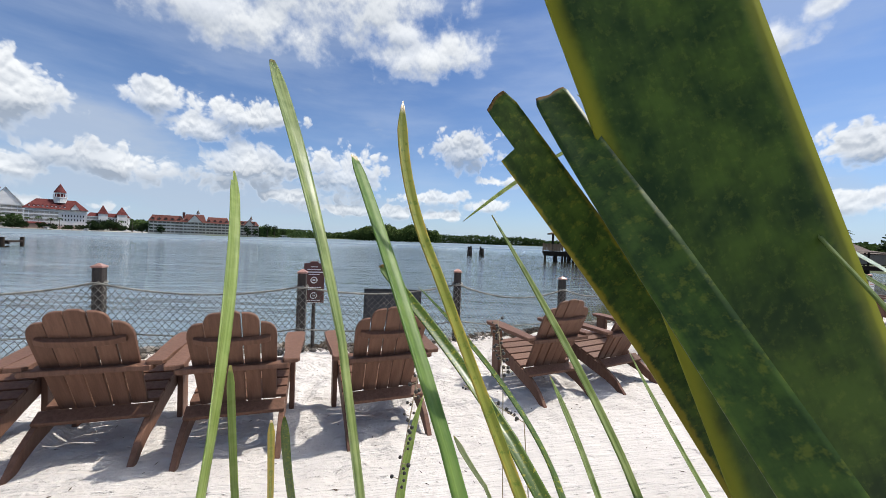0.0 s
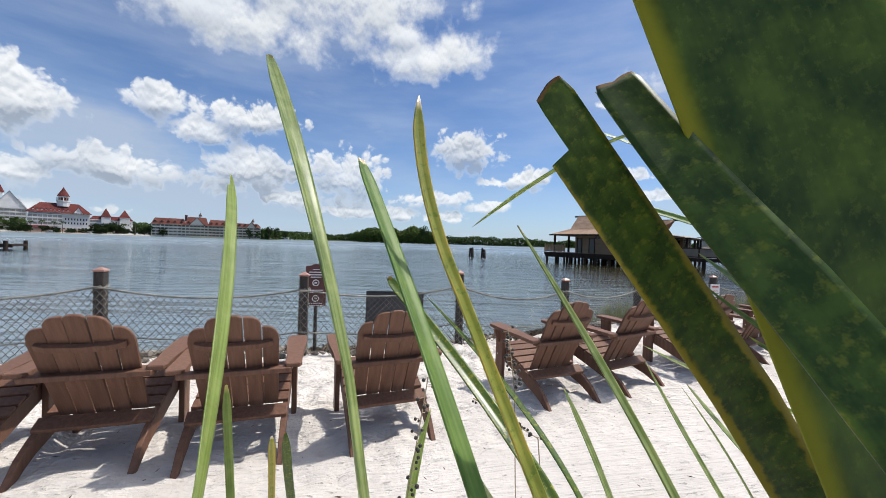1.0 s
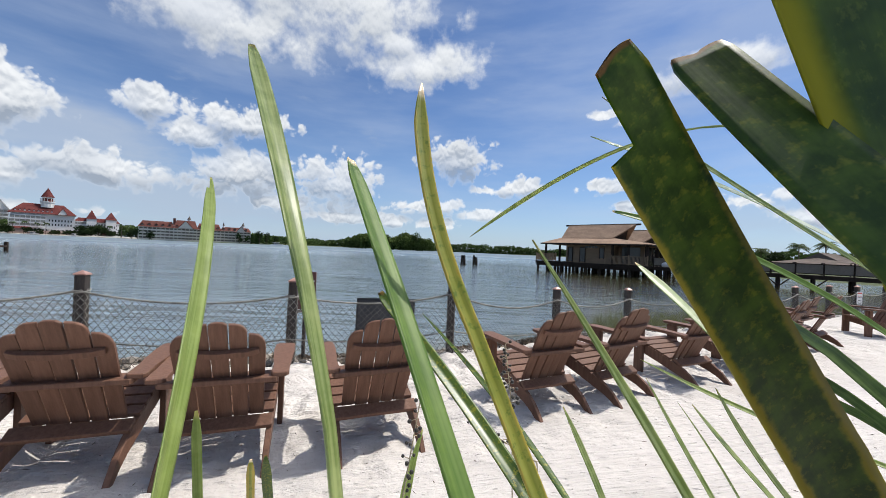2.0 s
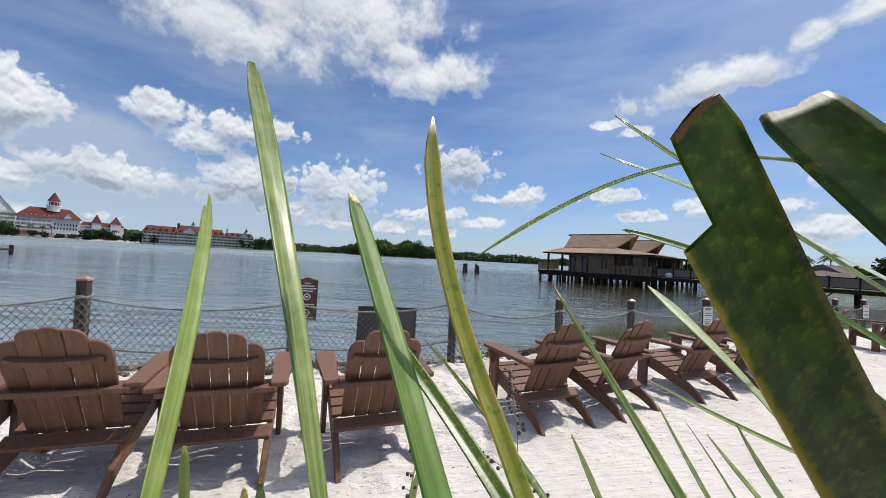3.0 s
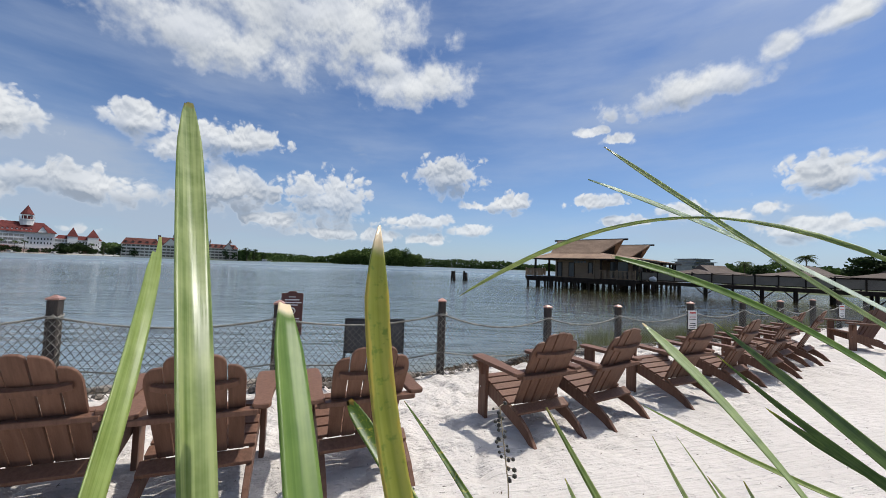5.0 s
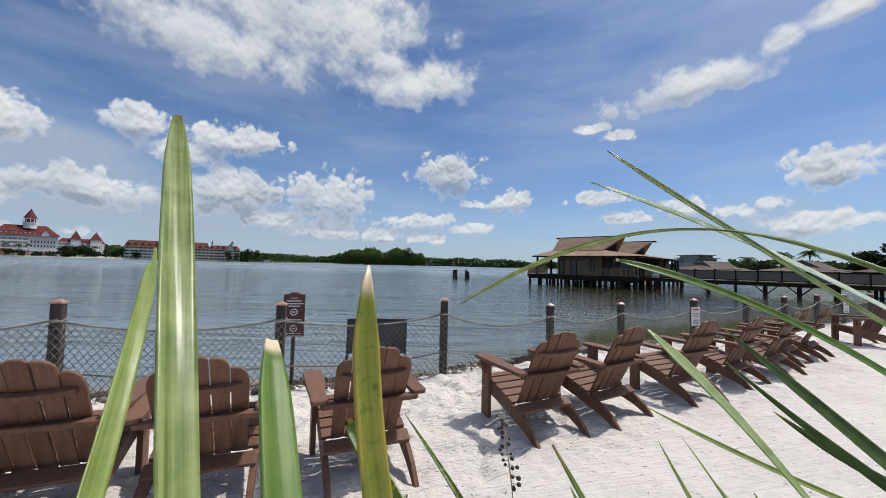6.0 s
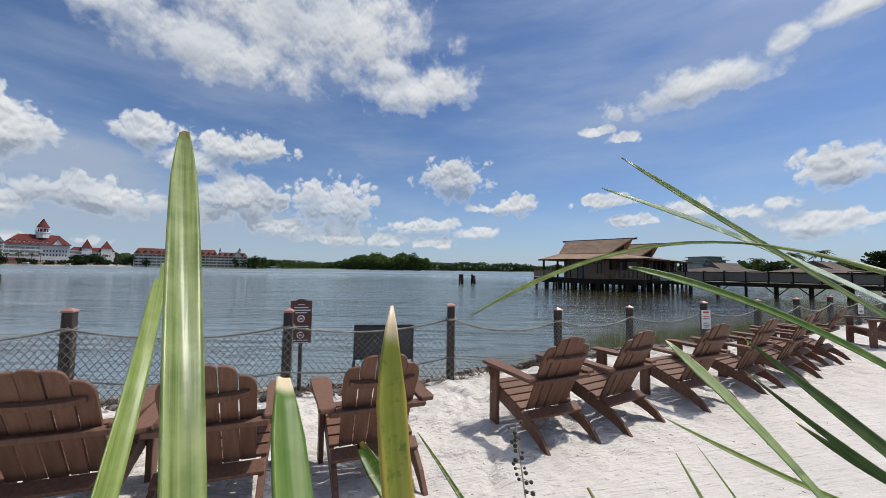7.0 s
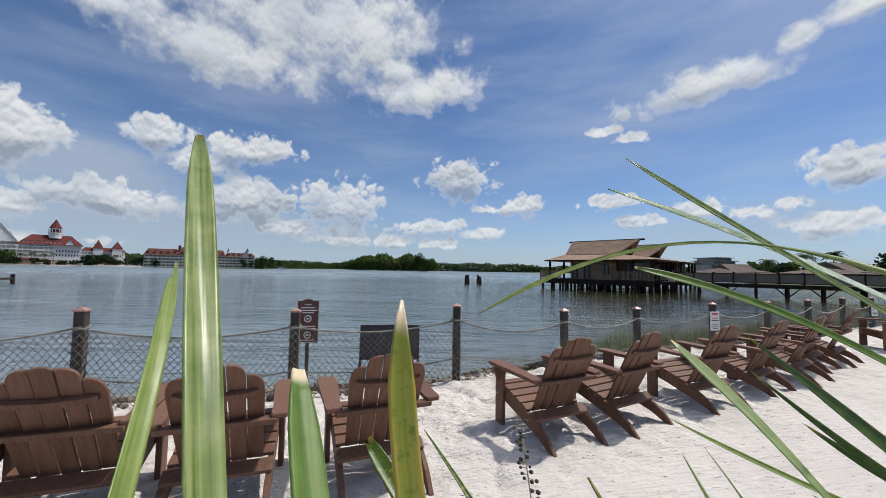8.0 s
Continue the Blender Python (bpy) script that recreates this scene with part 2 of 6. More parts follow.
def sand_material():
    m, t, p, o = blank("white_sand")
    v = stretch(t, (1, 1, 1))
    a, b, c = fbm(t, v, 0.7, 5.0), fbm(t, v, 9.0, 6.0, 0.65), fbm(t, v, 320.0, 3.0, 0.8)
    fac = smooth(t, maths(t, "ADD", maths(t, "MULTIPLY", a, 0.6), maths(t, "MULTIPLY", b, 0.4)), 0.3, 0.7)
    col = mix(t, fac, (0.525, 0.485, 0.443), (0.63, 0.586, 0.541))
    col = mix(t, smooth(t, c, 0.60, 0.78), col, (0.44, 0.405, 0.37))
    # damp, darker sand and weed where the beach goes under the water
    g = t.nodes.new("ShaderNodeNewGeometry")
    s = t.nodes.new("ShaderNodeSeparateXYZ")
    t.links.new(g.outputs["Position"], s.inputs[0])
    low = maths(t, "ADD", s.outputs[2], maths(t, "MULTIPLY", maths(t, "SUBTRACT", b, 0.5), 0.16))
    wet = maths(t, "SUBTRACT", 1.0, smooth(t, low, -0.36, -0.14))
    col = mix(t, wet, col, (0.13, 0.105, 0.07))
    # grown-over soil on the far shores, but for the hotel beach
    ln = t.nodes.new("ShaderNodeVectorMath")
    ln.operation = "LENGTH"
    t.links.new(g.outputs["Position"], ln.inputs[0])
    soil = maths(t, "MULTIPLY", smooth(t, ln.outputs["Value"], 50.0, 70.0), maths(t, "ADD", maths(t, "MULTIPLY", smooth(t, s.outputs[0], -310.0, -300.0), 0.7), 0.3))
    col = mix(t, soil, col, (0.07, 0.085, 0.035))
    t.links.new(col, p.inputs["Base Color"])
    p.inputs["Roughness"].default_value = 0.9
    p.inputs["Specular IOR Level"].default_value = 0.25
    # rake marks drawn along the beach
    rot = t.nodes.new("ShaderNodeMapping")
    co = t.nodes.new("ShaderNodeTexCoord")
    rot.inputs["Rotation"].default_value = (0, 0, radians(-14))
    t.links.new(co.outputs["Object"], rot.inputs["Vector"])
    sc = t.nodes.new("ShaderNodeMapping")
    sc.inputs["Scale"].default_value = (1.1, 26.0, 1)
    t.links.new(rot.outputs[0], sc.inputs["Vector"])
    rake = fbm(t, sc.outputs[0], 1.0, 3.0, 0.6)
    h = maths(t, "ADD", maths(t, "MULTIPLY", rake, 0.62), maths(t, "ADD", maths(t, "MULTIPLY", b, 0.30), maths(t, "MULTIPLY", c, 0.04)))
    h = maths(t, "ADD", h, maths(t, "MULTIPLY", fbm(t, v, 26.0, 4.0, 0.7), 0.10))
    pit = t.nodes.new("ShaderNodeMapping")
    pit.inputs["Scale"].default_value = (9.0, 30.0, 1)
    t.links.new(rot.outputs[0], pit.inputs["Vector"])
    pits = smooth(t, fbm(t, pit.outputs[0], 1.0, 4.0, 0.65), 0.60, 0.70)
    h = maths(t, "SUBTRACT", h, maths(t, "MULTIPLY", pits, 0.30))
    # trodden, lumpy sand between the chairs and the fence
    row = maths(t, "SUBTRACT", s.outputs[1], maths(t, "MULTIPLY", s.outputs[0], 0.52))
    trod = smooth(t, maths(t, "ADD", row, maths(t, "MULTIPLY", a, 2.0)), 3.0, 4.6)
    clods = maths(t, "ADD", fbm(t, v, 4.2, 3.0, 0.5), maths(t, "MULTIPLY", fbm(t, v, 13.0, 3.0, 0.5), 0.30))
    h = maths(t, "ADD", h, maths(t, "MULTIPLY", maths(t, "MULTIPLY", clods, trod), 1.6))
    relief(t, p, h, 0.9, 0.06)
    return m


def water_material():
    m, t, p, o = blank("lake_water")
    v = stretch(t, (0.32, 1.0, 1))
    a, b, c = fbm(t, v, 0.75, 3.0), fbm(t, v, 3.2, 4.0), fbm(t, stretch(t, (0.02, 0.05, 1)), 1.0, 4.0)
    c = maths(t, "ADD", maths(t, "MULTIPLY", c, 0.5), maths(t, "MULTIPLY", fbm(t, stretch(t, (0.06, 0.35, 1)), 1.0, 4.0), 0.5))
    g = t.nodes.new("ShaderNodeNewGeometry")
    ln = t.nodes.new("ShaderNodeVectorMath")
    ln.operation = "LENGTH"
    t.links.new(g.outputs["Position"], ln.inputs[0])
    # olive before the bungalow, its dark reflection painted in; bluer where it is deep
    sx = t.nodes.new("ShaderNodeSeparateXYZ")
    t.links.new(g.outputs["Position"], sx.inputs[0])
    olive_zone = maths(t, "MULTIPLY", smooth(t, sx.outputs[0], -1.0, 14.0), maths(t, "SUBTRACT", 1.0, smooth(t, ln.outputs["Value"], 52.0, 80.0)))
    olive_tint = mix(t, smooth(t, ln.outputs["Value"], 12.0, 30.0), (0.120, 0.115, 0.068), (0.038, 0.035, 0.016))
    deep = mix(t, olive_zone, (0.150, 0.195, 0.216), olive_tint)
    # the sandy bottom shows through along the beach
    off = maths(t, "SUBTRACT", sx.outputs[1], maths(t, "ADD", maths(t, "MULTIPLY", sx.outputs[0], 0.47), 5.9))
    off = maths(t, "ADD", off, maths(t, "MULTIPLY", fbm(t, stretch(t, (0.4, 0.9, 1)), 1.0, 3.0), 1.6))
    t.links.new(mix(t, maths(t, "MULTIPLY", maths(t, "SUBTRACT", 1.0, smooth(t, off, 0.8, 5.0)), 0.85), deep, (0.165, 0.150, 0.095)), p.inputs["Base Color"])
    gust = smooth(t, fbm(t, stretch(t, (0.022, 0.11, 1)), 1.0, 5.0, 0.6), 0.36, 0.64)
    swell = fbm(t, stretch(t, (0.10, 0.42, 1)), 1.0, 3.0)
    p.inputs["IOR"].default_value = 1.33
    t.links.new(maths(t, "ADD", maths(t, "MULTIPLY", c, 0.10), maths(t, "ADD", maths(t, "MULTIPLY", smooth(t, ln.outputs["Value"], 50.0, 260.0), 0.34), 0.02)), p.inputs["Roughness"])
    ripples = maths(t, "ADD", a, maths(t, "MULTIPLY", b, 0.85))
    ripples = maths(t, "MULTIPLY", ripples, maths(t, "ADD", maths(t, "MULTIPLY", gust, 0.75), 0.35))
    ripples = maths(t, "MULTIPLY", ripples, maths(t, "SUBTRACT", 1.0, maths(t, "MULTIPLY", olive_zone, 0.55)))
    swell = maths(t, "MULTIPLY", swell, maths(t, "SUBTRACT", 1.0, maths(t, "MULTIPLY", olive_zone, 0.6)))
    relief(t, p, maths(t, "ADD", ripples, maths(t, "MULTIPLY", swell, 2.0)), 1.0, 0.19)
    return m


def leaf_material(name, dark, light, tip, tip_len, edge=None, spots=0.0, spot_col=(0.45, 0.42, 0.04), thin=0.35, rough=0.32, gloss=0.5, streak=0.6, patch=45.0):
    """A strap leaf; its UV map runs across (x) and along it from the tip (y), in metres."""
    m, t, p, o = blank(name)
    c = t.nodes.new("ShaderNodeTexCoord")
    mp = t.nodes.new("ShaderNodeMapping")
    mp.inputs["Scale"].default_value = (380, 7, 1)
    t.links.new(c.outputs["UV"], mp.inputs["Vector"])
    ribs = fbm(t, mp.outputs[0], 1.0, 2.5)
    blotch = fbm(t, c.outputs["UV"], patch, 4.0)
    fac = smooth(t, maths(t, "ADD", maths(t, "MULTIPLY", ribs, streak), maths(t, "MULTIPLY", blotch, 1.0 - streak)), 0.36, 0.64)
    col = mix(t, fac, dark, light)
    if spots:
        col = mix(t, maths(t, "MULTIPLY", smooth(t, fbm(t, c.outputs["UV"], 230.0, 3.0, 0.7), 0.52, 0.68), spots), col, spot_col)
    s = t.nodes.new("ShaderNodeSeparateXYZ")
    t.links.new(c.outputs["UV"], s.inputs[0])
    if edge:
        side = maths(t, "ADD", maths(t, "ABSOLUTE", s.outputs[0]), maths(t, "MULTIPLY", maths(t, "SUBTRACT", blotch, 0.5), 0.006))
        col = mix(t, smooth(t, side, edge[0] * 0.8, edge[0]), col, edge[1])
    along = maths(t, "ADD", s.outputs[1], maths(t, "MULTIPLY", maths(t, "SUBTRACT", blotch, 0.5), tip_len * 1.4))
    dry = maths(t, "SUBTRACT", 1.0, smooth(t, along, tip_len * 0.35, tip_len))
    col = mix(t, dry, col, tip)
    t.links.new(col, p.inputs["Base Color"])
    p.inputs["Roughness"].default_value = rough
    p.inputs["Specular IOR Level"].default_value = gloss
    relief(t, p, ribs, 0.6 * streak, 0.0006)
    tr = t.nodes.new("ShaderNodeBsdfTranslucent")
    bright = t.nodes.new("ShaderNodeHueSaturation")
    bright.inputs["Saturation"].default_value, bright.inputs["Value"].default_value = 1.15, 1.5
    t.links.new(col, bright.inputs["Color"])
    t.links.new(bright.outputs[0], tr.inputs["Color"])
    mx = t.nodes.new("ShaderNodeMixShader")
    mx.inputs[0].default_value = thin
    t.links.new(p.outputs[0], mx.inputs[1])
    t.links.new(tr.outputs[0], mx.inputs[2])
    t.links.new(mx.outputs[0], o.inputs[0])
    return m


def foliage_material(name, dark, light):
    m, t, p, o = blank(name)
    g = t.nodes.new("ShaderNodeNewGeometry")
    n = fbm(t, stretch(t, (1, 1, 1)), 0.12, 3.0)
    fac = maths(t, "ADD", maths(t, "MULTIPLY", g.outputs["Random Per Island"], 0.6), maths(t, "MULTIPLY", n, 0.4), True)
    t.links.new(mix(t, fac, dark, light), p.inputs["Base Color"])
    p.inputs["Roughness"].default_value = 0.75
    p.inputs["Specular IOR Level"].default_value = 0.12
    tr = t.nodes.new("ShaderNodeBsdfTranslucent")
    t.links.new(mix(t, fac, dark, light), tr.inputs["Color"])
    mx = t.nodes.new("ShaderNodeMixShader")
    mx.inputs[0].default_value = 0.25
    t.links.new(p.outputs[0], mx.inputs[1])
    t.links.new(tr.outputs[0], mx.inputs[2])
    t.links.new(mx.outputs[0], o.inputs[0])
    return m


SAND = sand_material()
WATER = water_material()
LUMBER = surface("brown_recycled_lumber", (0.112, 0.056, 0.036), (0.182, 0.097, 0.064), 0.55, 2.5, 60.0, (14, 14, 1.5), 0.3, 0.0012, 0, 0.22, 0.18)
STEEL = surface("dull_steel", (0.45, 0.45, 0.44), (0.6, 0.6, 0.58), 0.4, 6, 90, metal=0.9, bump=0.1)
POST = surface("weathered_post", (0.020, 0.016, 0.014), (0.075, 0.058, 0.047), 0.8, 3.0, 30.0, (9, 9, 1.0), 0.7, 0.004)
CAP = surface("worn_copper_cap", (0.30, 0.145, 0.105), (0.48, 0.29, 0.24), 0.45, 8.0, 60.0, metal=0.25, bump=0.2)
ROPE = surface("grey_rope", (0.10, 0.095, 0.083), (0.33, 0.312, 0.27), 0.9, 6.0, 150.0, (1, 1, 1), 0.9, 0.004)
NET = surface("net_cord", (0.055, 0.050, 0.043), (0.22, 0.205, 0.175), 0.9, 3.0, 150.0, bump=0.5)
# same cord, with the sun it catches on the posts put into the colour
NET_SUNLIT = surface("sunlit_cord", (0.15, 0.14, 0.12), (0.34, 0.32, 0.28), 0.9, 3.0, 150.0, bump=0.5)
SIGN_BROWN = surface("sign_brown", (0.10, 0.035, 0.03), (0.14, 0.055, 0.045), 0.5, 4.0, 60.0, bump=0.1)
SIGN_WHITE = surface("sign_white", (0.72, 0.71, 0.68), (0.80, 0.79, 0.77), 0.5, 4.0, 60.0, bump=0.1)
SIGN_RED = surface("sign_red", (0.45, 0.05, 0.04), (0.55, 0.08, 0.06), 0.5, 4.0, 60.0, bump=0.1)
SIGN_BLACK = surface("sign_black", (0.02, 0.02, 0.02), (0.035, 0.035, 0.035), 0.5, 4.0, 60.0, bump=0.1)
BOARD = surface("dark_board", (0.035, 0.037, 0.04), (0.075, 0.075, 0.075), 0.55, 3.0, 80.0, bump=0.3)
WALL_TAN = surface("tan_siding", (0.19, 0.125, 0.075), (0.27, 0.185, 0.115), 0.75, 0.6, 9.0, (1, 1, 6), 0.4, 0.01)
DARK_WOOD = surface("dark_timber", (0.018, 0.013, 0.010), (0.048, 0.035, 0.027), 0.8, 1.0, 14.0, (2, 2, 1), 0.5, 0.006, gloss=0.12)
RAIL_WOOD = surface("railing_timber", (0.20, 0.14, 0.09), (0.33, 0.24, 0.16), 0.75, 1.0, 14.0, bump=0.4, gloss=0.12)
SHINGLE = surface("cedar_shingle", (0.20, 0.135, 0.095), (0.34, 0.24, 0.17), 0.85, 0.7, 5.0, (1, 1, 2.5), 0.8, 0.03, gloss=0.12)
DARK_ROOF = surface("brown_shingle", (0.085, 0.066, 0.056), (0.15, 0.12, 0.10), 0.85, 0.4, 4.0, (1, 1, 3), 0.7, 0.03, gloss=0.12)
DARK_GLASS = surface("dark_glazing", (0.015, 0.017, 0.02), (0.03, 0.033, 0.036), 0.15, 2.0, 20.0, bump=0.05)
MESH_PANEL = surface("grey_mesh_panel", (0.15, 0.13, 0.105), (0.235, 0.205, 0.17), 0.7, 0.6, 12.0, bump=0.3, gloss=0.12)
WHITE_WALL = surface("white_clapboard", (0.56, 0.555, 0.545), (0.68, 0.67, 0.655), 0.7, 0.05, 0.8, (1, 1, 5), 0.3, 0.05)
# gallery back walls, the recess's shade put into the colour; also plain grey storeys
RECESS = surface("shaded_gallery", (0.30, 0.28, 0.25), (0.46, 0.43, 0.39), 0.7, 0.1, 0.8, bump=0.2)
# browner and darker, for the shade in the lodge's galleries; also its dormers
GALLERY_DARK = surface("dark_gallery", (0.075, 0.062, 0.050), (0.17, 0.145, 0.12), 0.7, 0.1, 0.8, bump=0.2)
CREAM = surface("cream_band", (0.52, 0.48, 0.42), (0.66, 0.62, 0.55), 0.7, 0.1, 0.8, bump=0.2)
PINK_STONE = surface("pink_stone", (0.34, 0.24, 0.20), (0.48, 0.36, 0.31), 0.8, 0.1, 0.8, bump=0.3)
LODGE_ROOF = surface("dull_red_shingle", (0.085, 0.032, 0.026), (0.15, 0.060, 0.048), 0.8, 0.08, 1.0, (1, 1, 3), 0.5, 0.05, gloss=0.12)
RED_ROOF = surface("red_shingle", (0.085, 0.023, 0.022), (0.145, 0.042, 0.037), 0.8, 0.08, 1.0, (1, 1, 3), 0.5, 0.05, gloss=0.12)
GREY_ROOF = surface("grey_metal_roof", (0.20, 0.21, 0.22), (0.32, 0.33, 0.34), 0.6, 0.1, 1.0, bump=0.2, gloss=0.12)
BARK = surface("bark", (0.07, 0.055, 0.04), (0.15, 0.12, 0.09), 0.9, 2.0, 18.0, (1, 1, 0.3), 0.8, 0.02)
TOWEL = surface("white_cloth", (0.68, 0.68, 0.68), (0.78, 0.78, 0.78), 0.9, 3.0, 60.0, bump=0.4)
STONE = surface("wet_stone", (0.060, 0.049, 0.039), (0.24, 0.205, 0.165), 0.75, 3.0, 30.0, bump=0.6, depth=0.006, jitter=0.0)
WRACK = surface("dry_weed", (0.05, 0.035, 0.022), (0.14, 0.10, 0.065), 0.95, 3.0, 40.0, bump=0.8)
LEAF_LIME = leaf_material("lime_leaf", (0.20, 0.265, 0.060), (0.32, 0.385, 0.125), (0.36, 0.34, 0.12), 0.010, thin=0.42, rough=0.36, gloss=0.45)
LEAF_GREEN = leaf_material("green_leaf", (0.14, 0.20, 0.045), (0.37, 0.42, 0.18), (0.24, 0.22, 0.05), 0.010, thin=0.40, rough=0.34, gloss=0.5)
LEAF_BLUE = leaf_material("blue_green_leaf", (0.23, 0.31, 0.11), (0.38, 0.45, 0.21), (0.75, 0.64, 0.42), 0.008, thin=0.42)
LEAF_MID = leaf_material("mid_green_leaf", (0.10, 0.18, 0.036), (0.21, 0.30, 0.080), (0.78, 0.68, 0.50), 0.006, thin=0.4, rough=0.42, gloss=0.3)
# green at the tip; the sun's sheen further down is painted near-white
LEAF_SHEEN = leaf_material("painted_sheen_leaf", (0.50, 0.55, 0.41), (0.72, 0.75, 0.63), (0.24, 0.32, 0.13), 0.34, thin=0.35, rough=0.25, gloss=0.9)
LEAF_GOLD = leaf_material("yellowing_leaf", (0.24, 0.27, 0.045), (0.40, 0.40, 0.09), (0.80, 0.70, 0.54), 0.009, edge=(0.0027, (0.44, 0.37, 0.08)), spots=0.75, spot_col=(0.13, 0.21, 0.035), thin=0.40)
LEAF_SPOT = leaf_material("spotted_leaf", (0.05, 0.10, 0.012), (0.11, 0.17, 0.022), (0.24, 0.16, 0.03), 0.004, spots=0.7, spot_col=(0.40, 0.38, 0.04), thin=0.4)
LEAF_DEEP = leaf_material("deep_green_leaf", (0.075, 0.125, 0.025), (0.16, 0.225, 0.06), (0.30, 0.32, 0.05), 0.03, thin=0.35, rough=0.38, gloss=0.4)
LEAF_DARK = leaf_material("dark_strap_leaf", (0.018, 0.046, 0.006), (0.060, 0.110, 0.014), (0.17, 0.095, 0.03), 0.0018, edge=(0.0104, (0.25, 0.21, 0.015)), spots=0.45, spot_col=(0.19, 0.21, 0.02), thin=0.2, rough=0.5, gloss=0.3, streak=0.2, patch=110.0)
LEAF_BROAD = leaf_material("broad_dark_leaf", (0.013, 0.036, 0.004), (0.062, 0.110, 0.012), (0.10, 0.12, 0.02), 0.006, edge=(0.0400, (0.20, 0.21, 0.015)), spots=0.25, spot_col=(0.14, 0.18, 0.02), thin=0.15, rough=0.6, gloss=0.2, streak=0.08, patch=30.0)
BERRY = surface("dark_berry", (0.012, 0.010, 0.008), (0.05, 0.04, 0.025), 0.4, 60.0, 400.0, bump=0.3)
STALK = surface("dry_stalk", (0.25, 0.20, 0.12), (0.42, 0.34, 0.21), 0.7, 20.0, 300.0, bump=0.3)
FAR_TREES = foliage_material("far_foliage", (0.030, 0.060, 0.017), (0.085, 0.125, 0.036))
ISLE_TREES = foliage_material("island_foliage", (0.040, 0.075, 0.018), (0.125, 0.165, 0.042))
OAK = foliage_material("oak_foliage", (0.014, 0.028, 0.010), (0.04, 0.062, 0.020))
PALM = foliage_material("palm_foliage", (0.03, 0.055, 0.018), (0.07, 0.10, 0.03))
REED = foliage_material("reed_foliage", (0.10, 0.12, 0.03), (0.26, 0.27, 0.09))

# ---------------------------------------------------------------- building helpers


def mesh_of(name, bm, material, smooth_faces=False):
    bmesh.ops.recalc_face_normals(bm, faces=bm.faces)
    me = bpy.data.meshes.new(name)
    bm.to_mesh(me)
    bm.free()
    me.materials.append(material)
    if smooth_faces:
        for poly in me.polygons:
            poly.use_smooth = True
    return me


def part(name, bm, material, parent, label="", smooth_faces=False):
    ob = new(name, mesh_of(name, bm, material, smooth_faces))
    if parent:
        ob.parent = parent
    if label:
        tagged(ob, label)
    return ob


def raw(name, verts, faces, material, parent=None, smooth_faces=False):
    me = bpy.data.meshes.new(name)
    me.from_pydata(verts, [], faces)
    me.materials.append(material)
    if smooth_faces:
        for poly in me.polygons:
            poly.use_smooth = True
    ob = new(name, me)
    if parent:
        ob.parent = parent
    return ob


def thing(name, m, label, category, group="", kind=""):
    ob = new(name)
    ob.empty_display_size = 0.1
    ob.matrix_basis = m
    return tagged(ob, label, category, group, kind)


def box(bm, x0, x1, y0, y1, z0, z1, bevel=0.0, m=None):
    geom = bmesh.ops.create_cube(bm, size=1.0)["verts"]
    bmesh.ops.scale(bm, vec=(x1 - x0, y1 - y0, z1 - z0), verts=geom)
    bmesh.ops.translate(bm, vec=((x0 + x1) / 2, (y0 + y1) / 2, (z0 + z1) / 2), verts=geom)
    if bevel:
        edges = list({e for v in geom for e in v.link_edges})
        geom = bmesh.ops.bevel(bm, geom=edges, offset=bevel, segments=2, affect="EDGES", profile=0.5)["verts"]
        geom = list({v for v in geom})
    if m is not None:
        bmesh.ops.transform(bm, matrix=m, verts=geom)
    return geom


def boxed(*args, bevel=0.0, m=None):
    bm = bmesh.new()
    box(bm, *args, bevel=bevel, m=m)
    return bm


def prism(outline, depth, axis="x", bevel=0.0):
    """A board of the given outline, depth thick, centred on zero along its axis."""
    bm = bmesh.new()
    put = {"x": lambda a, b, d: (d, a, b), "y": lambda a, b, d: (a, d, b), "z": lambda a, b, d: (a, b, d)}[axis]
    lo = [bm.verts.new(put(a, b, -depth / 2)) for a, b in outline]
    hi = [bm.verts.new(put(a, b, depth / 2)) for a, b in outline]
    bm.faces.new(lo[::-1])
    bm.faces.new(hi)
    n = len(outline)
    for i in range(n):
        bm.faces.new((lo[i], lo[(i + 1) % n], hi[(i + 1) % n], hi[i]))
    if bevel:
        k = "xyz".index(axis)
        rim = [e for e in bm.edges if abs(e.verts[0].co[k] - e.verts[1].co[k]) < 1e-6]
        bmesh.ops.bevel(bm, geom=rim, offset=bevel, segments=1, affect="EDGES")
    return bm


def tube(points, radius, sides=6, taper=1.0):
    """A round cord or limb along points."""
    bm = bmesh.new()
    rings = []
    pts = [Vector(p) for p in points]
    for i, p in enumerate(pts):
        d = (pts[min(i + 1, len(pts) - 1)] - pts[max(i - 1, 0)]).normalized()
        a = d.cross(Vector((0.3, 0.2, 1.0) if abs(d.z) < 0.9 else (1, 0, 0))).normalized()
        b = d.cross(a)
        r = radius * (1 + (taper - 1) * i / (len(pts) - 1))
        rings.append([bm.verts.new(p + r * (math.cos(k * 2 * math.pi / sides) * a + math.sin(k * 2 * math.pi / sides) * b)) for k in range(sides)])
    for r0, r1 in zip(rings, rings[1:]):
        for k in range(sides):
            bm.faces.new((r0[k], r0[(k + 1) % sides], r1[(k + 1) % sides], r1[k]))
    bm.faces.new(rings[0][::-1])
    bm.faces.new(rings[-1])
    return bm


